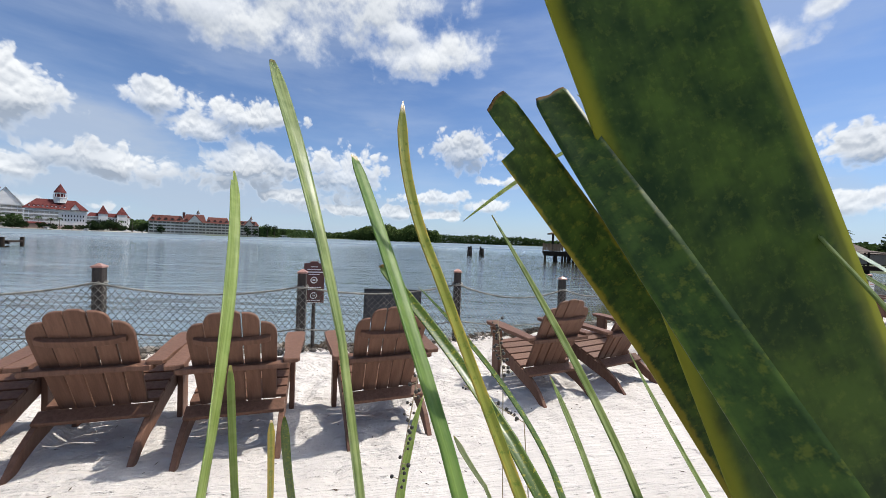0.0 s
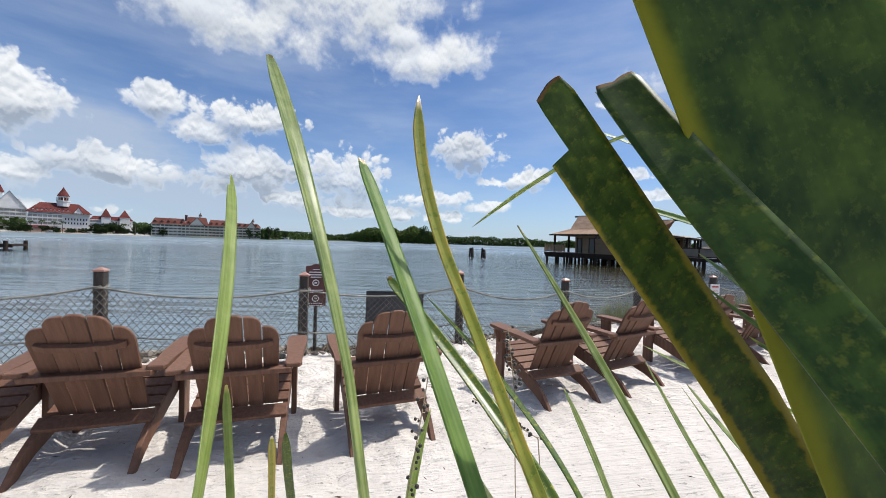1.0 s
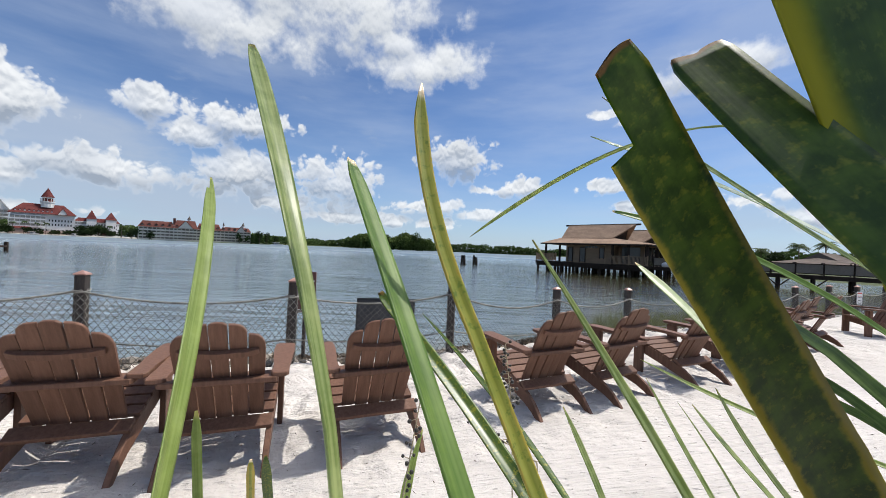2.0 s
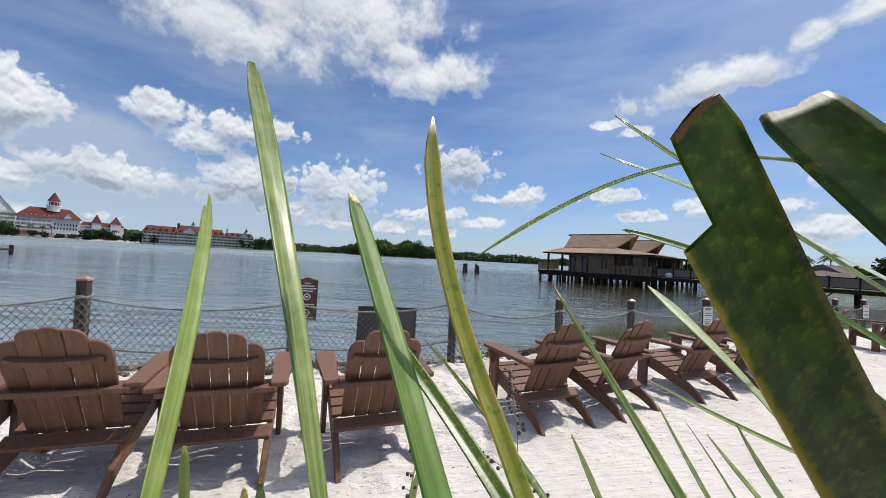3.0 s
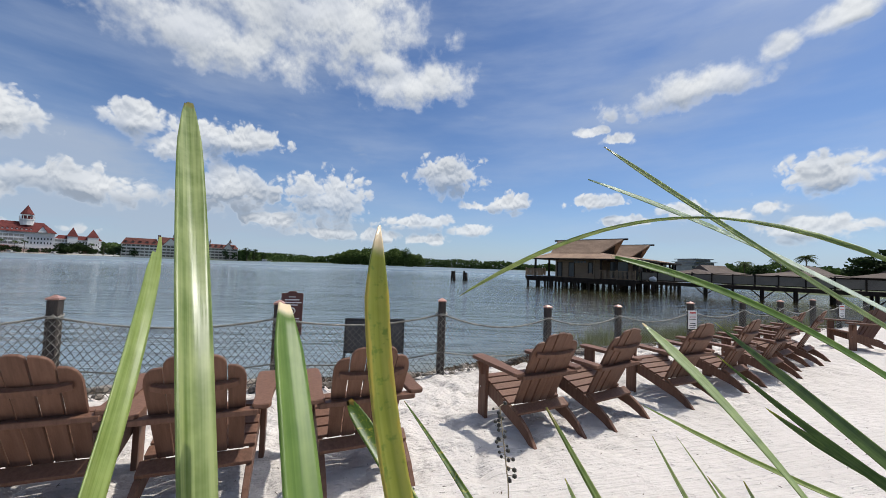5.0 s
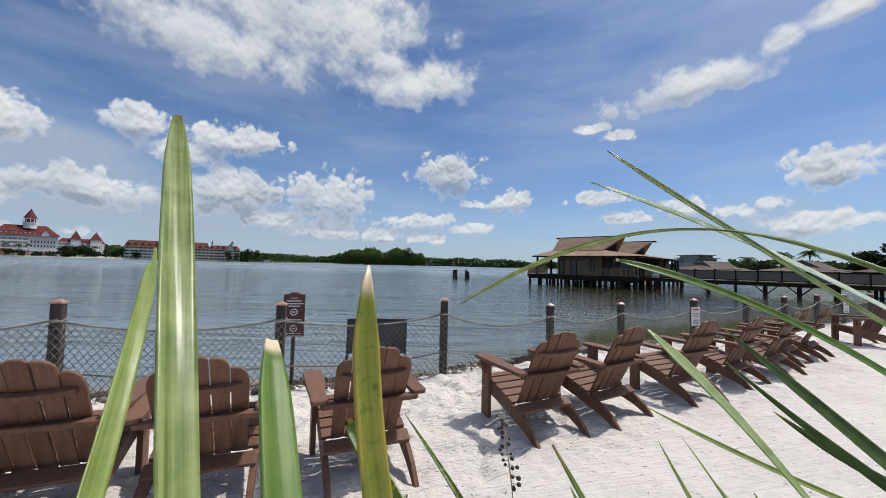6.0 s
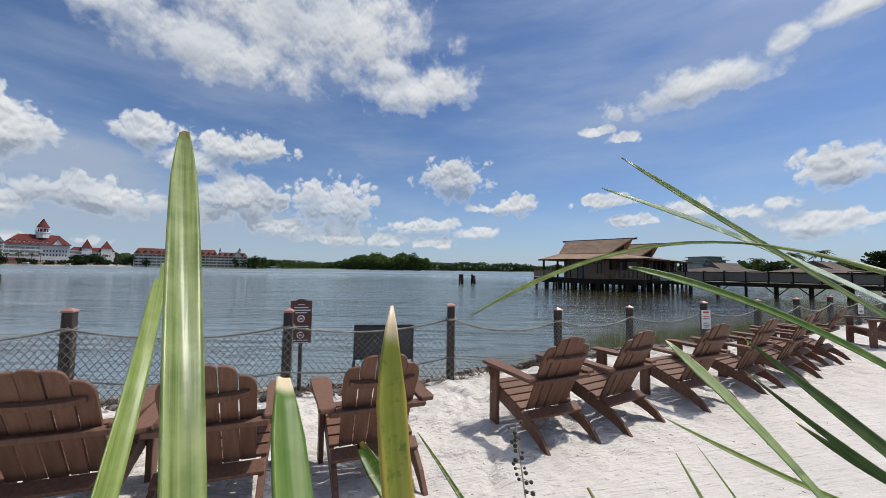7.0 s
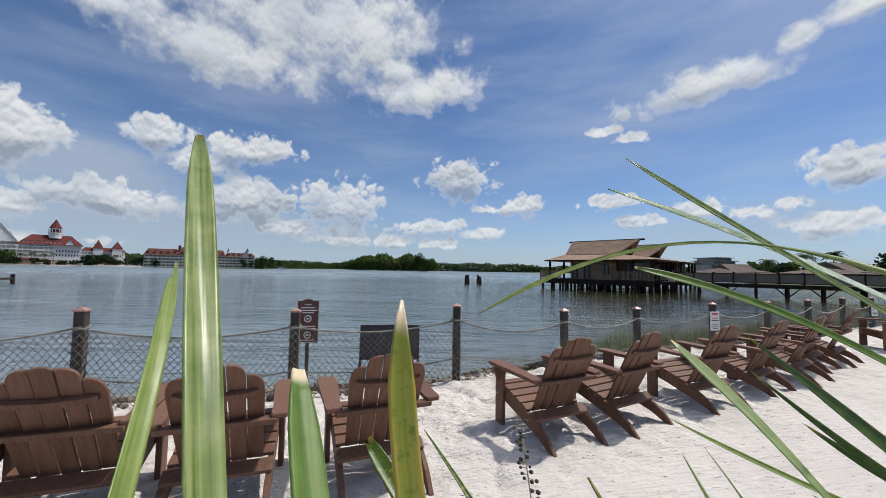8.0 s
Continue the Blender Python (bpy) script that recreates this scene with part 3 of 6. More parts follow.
def hip(bm, x0, x1, y0, y1, z0, z1, inset=None, ridge_axis="x"):
    """A hipped roof over a rectangle, with a ridge along its longer side."""
    if ridge_axis == "x":
        h = (y1 - y0) / 2 if inset is None else inset
        a, b = (x0 + h, (y0 + y1) / 2, z1), (x1 - h, (y0 + y1) / 2, z1)
    else:
        h = (x1 - x0) / 2 if inset is None else inset
        a, b = ((x0 + x1) / 2, y0 + h, z1), ((x0 + x1) / 2, y1 - h, z1)
    c = [bm.verts.new(p) for p in ((x0, y0, z0), (x1, y0, z0), (x1, y1, z0), (x0, y1, z0))]
    p, q = bm.verts.new(a), bm.verts.new(b)
    if ridge_axis == "x":
        faces = ((c[0], c[1], q, p), (c[1], c[2], q), (c[2], c[3], p, q), (c[3], c[0], p))
    else:
        faces = ((c[0], c[1], p), (c[1], c[2], q, p), (c[2], c[3], q), (c[3], c[0], p, q))
    for fc in faces:
        bm.faces.new(fc)
    bm.faces.new(c[::-1])


# ---------------------------------------------------------------- ground and water
WATER_Z = -0.45
FENCE = [(-20.0, -2.2), (-11.5, 1.3), (-9.1, 2.45), (-6.8, 3.55), (-4.45, 4.49), (-2.09, 5.15), (0.15, 6.06), (2.22, 7.3), (4.22, 8.6), (6.49, 9.5), (8.64, 10.5), (10.75, 11.6), (12.85, 12.7), (14.95, 13.8), (17.1, 14.8), (40.0, 24.0)]


def fence_y(x):
    for (xa, ya), (xb, yb) in zip(FENCE, FENCE[1:]):
        if x <= xb:
            break
    return ya + (yb - ya) * (x - xa) / (xb - xa)


def step(v, lo, hi):
    k = min(1.0, max(0.0, (v - lo) / (hi - lo)))
    return k * k * (3 - 2 * k)


def shore_range(az):
    """How far off the shore lies, by azimuth in degrees."""
    far = ((-180, 470), (-70, 480), (-52, 508), (-43.5, 512), (-41, 425), (-35, 408), (-28, 420), (-24, 560), (-19, 800), (180, 800))
    for (a0, r0), (a1, r1) in zip(far, far[1:]):
        if az <= a1:
            break
    return r0 + (r1 - r0) * (az - a0) / (a1 - a0)


def far_land(x, y):
    """0 under the lake, 1 on the shores round it."""
    around = step(math.hypot(x, y) - shore_range(math.degrees(math.atan2(x, y))), 0, 12)
    isle = step(1.0 - ((x + 80) / 64) ** 2 - ((y - 465) / 26) ** 2, 0.0, 0.3)
    right = step(x - 0.62 * y, 10, 22) * step(x + y, 104, 116)
    return max(around, isle, right)


def ground_z(x, y):
    d = y - fence_y(x)                       # past the fence, towards the lake
    beach = -0.07 * step(d, -0.8, 0.1) - 0.06 * step(d, -0.1, 0.4) - 0.9 * step(d, 0.25, 2.6)
    if d > 2:
        beach = max(beach, -1.03 + 1.8 * far_land(x, y))
    if -8 < x < 16 and -1 < y < 16 and d < 1.5:
        p = Vector((x, y, 0))
        raked = step(x * 0.5 + 2.7 - y, -0.35, 0.35) if x > -0.5 else 0.0
        lump = noise.fractal(p * 2.1, 0.9, 2.1, 4)
        dents = noise.noise(p * 5.3 + Vector((7, 3, 1)))
        prints = noise.noise(p * 3.3 + Vector((2, 9, 5)))
        trodden = (1.0 - 0.85 * raked) * (0.7 + 0.9 * step(d, -3.2, -1.2))
        beach += (0.034 * lump - 0.10 * max(0.0, dents - 0.10) - 0.12 * max(0.0, prints - 0.22)) * trodden
        beach += 0.07 * step(d, -1.7, -0.6) * (1 - step(d, -0.4, 0.1)) * noise.fractal(p * 1.5, 1.0, 2.0, 4)
    return beach


def spread(lo, hi, pitch, far):
    inner = list(np.arange(lo, hi + 1e-6, pitch))
    s = pitch
    a, b = lo, hi
    left, right = [], []
    while b < far:
        s = min(s * 1.18, 60.0)
        a, b = a - s, b + s
        left.append(a)
        right.append(b)
    return left[::-1] + inner + right


gx, gy = spread(-4.6, 9.0, 0.045, 3000.0), spread(1.7, 10.2, 0.045, 3000.0)
gv = [(x, y, ground_z(x, y)) for y in gy for x in gx]
nx = len(gx)
gf = [(j * nx + i, j * nx + i + 1, (j + 1) * nx + i + 1, (j + 1) * nx + i) for j in range(len(gy) - 1) for i in range(nx - 1)]
ground = raw("ground", gv, gf, SAND, smooth_faces=True)
tagged(ground, "white beach sand, trodden by the chairs and raked further back, sloping into the lake", "ground", kind="structure")
water = raw("water", [(-3000, -3000, WATER_Z), (3000, -3000, WATER_Z), (3000, 3000, WATER_Z), (-3000, 3000, WATER_Z)], [(0, 1, 2, 3)], WATER)
tagged(water, "grey-blue lake water with small wind ripples", "water", kind="structure")

# ---------------------------------------------------------------- chairs


def adirondack_chair(m):
    chair = thing("adirondack_chair", m @ Matrix.Diagonal((1.1, 1.0, 1.1, 1.0)), "brown slatted adirondack beach chair standing on white sand", "chair", "row of beach chairs")
    for s in (-1, 1):
        # side rail: carries the seat and runs down to the sand as rear leg
        rail = [(0.45, 0.375), (0.38, 0.375), (0.10, 0.292), (-0.16, 0.215), (-0.245, 0.183), (-0.36, 0.112), (-0.49, -0.02), (-0.418, -0.02), (-0.33, 0.035), (-0.225, 0.085), (-0.10, 0.115), (0.10, 0.175), (0.36, 0.245), (0.45, 0.265)]
        ob = part("rear_leg", prism(rail, 0.036, "x", 0.004), LUMBER, chair)
        ob.location = (s * 0.293, 0, 0)
        ob = part("front_leg", boxed(-0.019, 0.019, -0.07, 0.07, -0.03, 0.568, bevel=0.005), LUMBER, chair)
        ob.location = (s * 0.331, 0.375, 0)
        part("bolt", tube([(s * 0.351, 0.40, 0.30), (s * 0.355, 0.40, 0.30)], 0.008, 8), STEEL, ob).matrix_parent_inverse = Matrix.Translation((-s * 0.331, -0.375, 0))
        arm = [(0.05, -0.30), (-0.035, -0.30), (-0.05, -0.27), (-0.045, -0.10), (-0.06, 0.05), (-0.075, 0.30), (-0.075, 0.47), (-0.055, 0.50), (0.055, 0.50), (0.075, 0.47), (0.075, 0.30), (0.068, 0.05), (0.06, -0.10), (0.065, -0.27)]
        ob = part("armrest", prism([(s * a, b) for a, b in arm], 0.032, "z", 0.006), LUMBER, chair)
        ob.matrix_basis = pose(s * 0.345, 0, 0.588, 1.0, 0, 0)
        ob = part("arm_bracket", prism([(0.02, 0.568), (0.02, 0.43), (-0.01, 0.43), (-0.06, 0.568)], 0.03, "y", 0.003), LUMBER, chair)
        ob.matrix_basis = pose(s * 0.362, 0.375, 0, 0, 0, 0 if s < 0 else 180)
    for i in range(5):
        y = 0.41 - i * 0.107
        z = 0.375 - (0.38 - y) * 0.297 + 0.014 if i else 0.388
        ob = part("seat_slat", boxed(-0.311, 0.311, -0.047, 0.047, -0.013, 0.013, bevel=0.005), LUMBER, chair)
        ob.matrix_basis = pose(0, y, z, 16.5 if i else 4, 0, 0)
    lean = pose(0, -0.063, 0.241, 28.5, 0, 0)
    for i in range(-2, 3):
        top = (0.825, 0.807, 0.722)[abs(i)]
        w0, w1 = 0.0450, 0.0500                       # half widths at the seat and the top
        rows = [(-w0, 0.0), (w0, 0.0), (w1, top - (0.05, 0.09, 0.14)[abs(i)])]
        if i == 0:
            cap = [(w1, top - 0.018), (w1 * 0.6, top - 0.003), (0, top), (-w1 * 0.6, top - 0.003), (-w1, top - 0.018), (-w1, top - 0.05)]
        else:
            k = 0.135 if abs(i) == 2 else 0.085
            cap = [(w1, top - k * 0.80), (w1 * 0.90, top - k * 0.52), (w1 * 0.62, top - k * 0.26), (w1 * 0.2, top - k * 0.09), (-w1 * 0.3, top - k * 0.02), (-w1, top), (-w1, top - 0.05)]
        outline = [(a if i >= 0 else -a, b) for a, b in rows + cap]
        ob = part("back_slat", prism(outline if i >= 0 else outline[::-1], 0.022, "y", 0.004), LUMBER, chair)
        ob.matrix_basis = lean @ pose(i * 0.0990, 0.006 * abs(i), 0, 0, i * 0.72, 0)
    bow = [(-0.225, 0.012), (-0.16, -0.012), (0, -0.022), (0.16, -0.012), (0.225, 0.012), (0.225, 0.042), (0.15, 0.022), (0, 0.012), (-0.15, 0.022), (-0.225, 0.042)]
    ob = part("back_batten", prism(bow, 0.042, "z", 0.003), LUMBER, chair)
    ob.matrix_basis = lean @ pose(0, -0.034, 0.600, 0, 0, 0)
    cross = [(-0.345, -0.03), (-0.33, -0.05), (0.33, -0.05), (0.345, -0.03), (0.345, 0.03), (0.26, 0.035), (0.12, 0.012), (0, 0.006), (-0.12, 0.012), (-0.26, 0.035), (-0.345, 0.03)]
    ob = part("arm_crosspiece", prism(cross, 0.036, "z", 0.005), LUMBER, chair)
    ob.matrix_basis = pose(0, -0.262, 0.554, 0, 0, 0)
    ob = part("seat_crosspiece", boxed(-0.311, 0.311, -0.05, 0.05, -0.016, 0.016, bevel=0.005), LUMBER, chair)
    ob.matrix_basis = pose(0, -0.175, 0.232, 30, 0, 0)
    return chair


def chair_pose(x, y, yaw):
    """From the middle between the rear legs' ends."""
    a = radians(yaw)
    return pose(x - math.sin(a) * 0.43, y + math.cos(a) * 0.43, ground_z(x, y) * 0.5, 0, 0, yaw)


first = adirondack_chair(chair_pose(-2.326, 2.226, 20.4))
for x, y, yaw in ((-3.16, 1.92, 24), (-1.431, 2.452, 20.8), (-0.353, 2.852, 24), (1.327, 3.766, 27), (2.269, 4.216, 32), (3.58, 4.88, 26), (4.86, 5.62, 31), (5.97, 6.20, 33), (6.96, 7.04, 34), (7.9, 7.55, 35)):
    copy_thing(first, chair_pose(x, y, yaw))
far_chair = copy_thing(first, pose(10.6, 9.3, 0, 0, 0, 74))
tagged(far_chair, "brown slatted adirondack chair turned sideways at the row's end")

# ---------------------------------------------------------------- fence


def rope_points(a, b, sag, n=18):
    a, b = Vector(a), Vector(b)
    return [a.lerp(b, i / n) - Vector((0, 0, sag * 4 * (i / n) * (1 - i / n))) for i in range(n + 1)]


def laid_rope(points, radius, lay=0.075):
    """Two strands twisted round each other along a line."""
    bm = bmesh.new()
    pts = [Vector(p) for p in points]
    runs = [0.0]
    for p, q in zip(pts, pts[1:]):
        runs.append(runs[-1] + (q - p).length)
    n = int(runs[-1] / lay * 6)
    for phase in (0.0, math.pi):
        line, j = [], 0
        for i in range(n + 1):
            s = runs[-1] * i / n
            while j < len(runs) - 2 and runs[j + 1] < s:
                j += 1
            p, q = pts[j], pts[j + 1]
            d = (q - p).normalized()
            u = d.cross(Vector((0, 0, 1))).normalized()
            w = u.cross(d)
            a = 2 * math.pi * s / lay + phase
            line.append(p.lerp(q, (s - runs[j]) / (runs[j + 1] - runs[j])) + (u * math.cos(a) + w * math.sin(a)) * radius * 0.5)
        strand = tube(line, radius * 0.62, 5)
        tmp = bpy.data.meshes.new("strand")
        strand.to_mesh(tmp)
        strand.free()
        bm.from_mesh(tmp)
        bpy.data.meshes.remove(tmp)
    return bm


def post_wrap(top, low, w):
    """Netting drawn round a square post: cords wound both ways."""
    verts, faces = [], []

    def at(a, z):
        c, s = math.cos(a), math.sin(a)
        k = (w + 0.005) / max(abs(c), abs(s))
        k = min(k, (w + 0.005) * 1.3)
        return Vector((c * k, s * k, z))

    for way in (-1, 1):
        for start in range(5):
            line = [at(way * i * math.pi / 6 + start * math.pi * 0.4, top - (top - low) * i / 22) for i in range(23)]
            for p, q in zip(line, line[1:]):
                d = (q - p).normalized()
                o = Vector((p.x, p.y, 0)).normalized() * 0.0052
                e = d.cross(o)
                base = len(verts)
                for c in (p, q):
                    verts += [c + o, c - e, c + e]
                faces += [(base, base + 1, base + 4, base + 3), (base + 1, base + 2, base + 5, base + 4), (base + 2, base, base + 3, base + 5)]
    return verts, faces


def net_mesh(a, b, top_sag, z_low, pitch=0.088):
    """Knotted diamond netting that hangs from the top rope between two posts."""
    length = math.hypot(b[0] - a[0], b[1] - a[1])
    n = max(8, round(length / pitch))
    rows = 17
    rng = random.Random(int(a[0] * 100))
    verts, faces = [], []

    def knot(i, j):
        s = (i + 0.5 * (j % 2)) / n
        s = min(1.0, max(0.0, s))
        top = a[2] + (b[2] - a[2]) * s - top_sag * 4 * s * (1 - s)
        k = j / rows
        bulge = 0.05 * math.sin(math.pi * k) * math.sin(math.pi * s) + 0.02 * math.sin(9 * s + 3 * k)
        dx, dy = -(b[1] - a[1]) / length, (b[0] - a[0]) / length
        return Vector((a[0] + (b[0] - a[0]) * s + dx * bulge, a[1] + (b[1] - a[1]) * s + dy * bulge, top + (z_low - top) * k - 0.02 * math.sin(5 * s + 2) * k))

    knots = {}
    for j in range(rows + 1):
        for i in range(-1, n + 1):
            knots[i, j] = knot(i, j) + Vector((rng.uniform(-1, 1), rng.uniform(-1, 1), rng.uniform(-1, 1))) * 0.005
    for j in range(rows):
        for i in range(n + 1):
            ends = ((i, j + 1), (i - 1, j + 1)) if j % 2 == 0 else ((i, j + 1), (i + 1, j + 1))
            for e in ends:
                if e not in knots:
                    continue
                p, q = knots[i, j], knots[e]
                d = q - p
                if d.length < 0.01:
                    continue
                d.normalize()
                u = d.cross(Vector((0, 1, 0.2))).normalized() * 0.0043
                w = d.cross(u).normalized() * 0.0043
                base = len(verts)
                for c in (p, q):
                    verts += [c + u, c - u * 0.5 + w * 0.87, c - u * 0.5 - w * 0.87]
                faces += [(base, base + 1, base + 4, base + 3), (base + 1, base + 2, base + 5, base + 4), (base + 2, base, base + 3, base + 5)]
    return verts, faces


fence = thing("rope_fence", Matrix(), "dark wooden posts joined by sagging rope and knotted netting", "fence")
POST_TOPS = [(-11.5, 1.3, 1.15), (-9.1, 2.45, 1.15), (-6.8, 3.55, 1.15), (-4.45, 4.49, 1.15), (-2.09, 5.15, 1.12), (0.15, 6.06, 1.15), (2.22, 7.3, 0.985), (4.22, 8.6, 0.93), (6.49, 9.5, 1.0), (8.64, 10.5, 1.0), (10.75, 11.6, 1.0), (12.85, 12.7, 1.02), (14.95, 13.8, 1.0), (17.1, 14.8, 1.0)]
for k, (x, y, top) in enumerate(POST_TOPS):
    w = 0.057
    bm = boxed(-w, w, -w, w, ground_z(x, y) - 0.15, top - 0.05, bevel=0.012)
    ob = part("post", bm, POST, fence)
    turn = 12 + 9 * math.sin(k * 2.3)
    ob.matrix_basis = pose(x, y, 0, 0.8 * math.sin(k * 1.7), 0.7 * math.cos(k * 2.9), turn)
    bm = bmesh.new()
    c = [bm.verts.new((sx * (w + 0.008), sy * (w + 0.008), z)) for z in (top - 0.05, top - 0.03) for sx, sy in ((-1, -1), (1, -1), (1, 1), (-1, 1))]
    tip = bm.verts.new((0, 0, top + 0.012))
    bm.faces.new(c[3::-1])
    for i in range(4):
        bm.faces.new((c[i], c[(i + 1) % 4], c[4 + (i + 1) % 4], c[4 + i]))
        bm.faces.new((c[4 + i], c[4 + (i + 1) % 4], tip))
    part("post_cap", bm, CAP, ob, "reddish pyramid post cap")
    # rope wound once round the post
    ring = [(0.082 * math.cos(a), 0.082 * math.sin(a), top - 0.24 + 0.02 * math.sin(a)) for a in np.linspace(0, 2 * math.pi, 17)]
    v, fcs = post_wrap(top - 0.22, ground_z(x, y) + 0.02, w)
    tagged(raw("net_wrap", v, fcs, NET_SUNLIT, ob), "netting drawn round the post")
    part("rope_loop", tube(ring, 0.011, 5), ROPE, ob, "loop of grey rope", True)
for k, ((x0, y0, t0), (x1, y1, t1)) in enumerate(zip(POST_TOPS, POST_TOPS[1:])):
    sag = (0.2, 0.2, 0.15, 0.13, 0.13, 0.19, 0.16, 0.19, 0.17)[k % 9]
    a, b = (x0, y0 - 0.068, t0 - 0.24), (x1, y1 - 0.068, t1 - 0.24)
    part("top_rope", laid_rope(rope_points(a, b, sag), 0.0145) if 1 < k < 9 else tube(rope_points(a, b, sag), 0.0135, 6), ROPE, fence, "sagging grey rope", True)
    low = [(x0, y0 - 0.068, t0 - 0.84), (x1, y1 - 0.068, t1 - 0.84)]
    part("lower_rope", laid_rope(rope_points(*low, 0.09), 0.0115) if 1 < k < 9 else tube(rope_points(*low, 0.09), 0.010, 6), ROPE, fence, "thin grey rope", True)
    v, fcs = net_mesh(a, b, sag, -0.06)
    tagged(raw("netting", v, fcs, NET, fence), "knotted diamond netting")
# a strip of dry weed lies along the water


def weed_patch(x, y, rx, ry, count, seed, name, label):
    rng = random.Random(seed)
    verts, faces = [], []
    for _ in range(count):
        a, r = rng.uniform(0, 6.28), math.sqrt(rng.random())
        px, py = x + rx * r * math.cos(a), y + ry * r * math.sin(a)
        z = max(ground_z(px, py), WATER_Z) + rng.uniform(0, 0.05) * (1 - r) + 0.004
        d, l, w = rng.uniform(0, 6.28), rng.uniform(0.04, 0.14), rng.uniform(0.004, 0.012)
        ux, uy = math.cos(d), math.sin(d)
        k = len(verts)
        lift = rng.uniform(0, 0.04)
        verts += [(px - uy * w, py + ux * w, z), (px + uy * w, py - ux * w, z), (px + ux * l + uy * w, py + uy * l - ux * w, z + lift), (px + ux * l - uy * w, py + uy * l + ux * w, z + lift), (px + ux * l / 2, py + uy * l / 2, z + 0.012 + lift)]
        faces += [(k, k + 1, k + 4), (k + 1, k + 2, k + 4), (k + 2, k + 3, k + 4), (k + 3, k, k + 4)]
    tagged(raw(name, verts, faces, WRACK), label, "debris", kind="stuff")


weed_patch(-2.2, 5.75, 1.6, 0.25, 900, 3, "weed_wrack", "dry brown weed washed up under the netting")
weed_patch(0.9, 7.0, 1.3, 0.25, 900, 4, "weed_wrack", "dry brown weed washed up under the netting")
weed_patch(2.0, 7.75, 0.55, 0.25, 700, 5, "weed_wrack", "dark heap of weed by a fence post")
weed_patch(-4.6, 5.0, 1.2, 0.25, 500, 6, "weed_wrack", "dry brown weed washed up under the netting")


def shore_stones(count, seed):
    """Rounded brown stones and lumps of root lying along the waterline."""
    rng = random.Random(seed)
    verts, faces = [], []
    for _ in range(count):
        x = rng.uniform(-5.0, 9.0)
        y = fence_y(x) + 0.28 + 0.30 * noise.noise(Vector((x * 0.9, 4, 0))) + rng.gauss(0, 0.16)
        r = 0.022 + 0.085 * rng.random() ** 3
        c = Vector((x, y, max(ground_z(x, y), WATER_Z) + r * 0.25))
        k, turn = len(verts), rng.uniform(0, 6.28)
        sx, sy, sz = rng.uniform(0.9, 1.7), rng.uniform(0.7, 1.1), rng.uniform(0.5, 0.85)
        for ring, (zz, rr) in enumerate(((-0.5, 0.75), (0.05, 1.0), (0.6, 0.72))):
            for i in range(7):
                a = i * 2 * math.pi / 7
                q = r * rr * rng.uniform(0.85, 1.12)
                px, py = math.cos(a) * q * sx, math.sin(a) * q * sy
                verts.append((c.x + px * math.cos(turn) - py * math.sin(turn), c.y + px * math.sin(turn) + py * math.cos(turn), c.z + zz * r * sz))
        verts.append((c.x, c.y, c.z + r * sz * 0.9))
        for ring in range(2):
            for i in range(7):
                j = (i + 1) % 7
                faces.append((k + ring * 7 + i, k + ring * 7 + j, k + ring * 7 + 7 + j, k + ring * 7 + 7 + i))
        faces += [(k + 14 + i, k + 14 + (i + 1) % 7, k + 21) for i in range(7)]
    tagged(raw("shore_stones", verts, faces, STONE), "small brown stones along the lake's edge under the netting", "stones", kind="stuff")


shore_stones(520, 17)


def grass_stuff(name, label, count, seed, where, height, width, material):
    rng = random.Random(seed)
    verts, faces = [], []
    for _ in range(count):
        x, y = where(rng)
        z = max(ground_z(x, y), -0.7)
        h, w, d, l = height * rng.uniform(0.5, 1.0), width * rng.uniform(0.6, 1.2), rng.uniform(0, 6.28), rng.uniform(0.05, 0.35)
        ux, uy = math.cos(d), math.sin(d)
        k = len(verts)
        verts += [(x - uy * w, y + ux * w, z), (x + uy * w, y - ux * w, z), (x + ux * h * l * 0.3 + uy * w * 0.8, y + uy * h * l * 0.3 - ux * w * 0.8, z + h * 0.6), (x + ux * h * l * 0.3 - uy * w * 0.8, y + uy * h * l * 0.3 + ux * w * 0.8, z + h * 0.6), (x + ux * h * l, y + uy * h * l, z + h)]
        faces += [(k, k + 1, k + 2, k + 3), (k + 3, k + 2, k + 4)]
    tagged(raw(name, verts, faces, material), label, "grass", kind="stuff")


def reed_bed(rng):
    x = rng.uniform(3.6, 16.0)
    return x, fence_y(x) + 0.5 + 2.6 * rng.random() ** 1.3


def litter_spot(rng):
    return rng.uniform(-3.5, 6.0), rng.uniform(1.8, 4.6)


def litter():
    """Small dry bits of leaf and stalk lying on the sand."""
    rng = random.Random(12)
    verts, faces = [], []
    for _ in range(260):
        x, y = litter_spot(rng)
        z = ground_z(x, y) + 0.003
        d, l, w = rng.uniform(0, 6.28), rng.uniform(0.006, 0.03), rng.uniform(0.002, 0.005)
        u, v = Vector((math.cos(d) * l, math.sin(d) * l, 0.002)), Vector((-math.sin(d) * w, math.cos(d) * w, 0))
        c, k = Vector((x, y, z)), len(verts)
        verts += [c - u, c - v, c + u, c + v, c + Vector((0, 0, 0.004))]
        faces += [(k, k + 1, k + 4), (k + 1, k + 2, k + 4), (k + 2, k + 3, k + 4), (k + 3, k, k + 4)]
    tagged(raw("sand_litter", verts, faces, WRACK), "small dry leaf scraps scattered over the white sand", "debris", kind="stuff")


litter()
grass_stuff("water_grass", "yellow-green water grass standing in the shallows beyond the netting", 6000, 8, reed_bed, 0.75, 0.004, REED)

# ---------------------------------------------------------------- signs


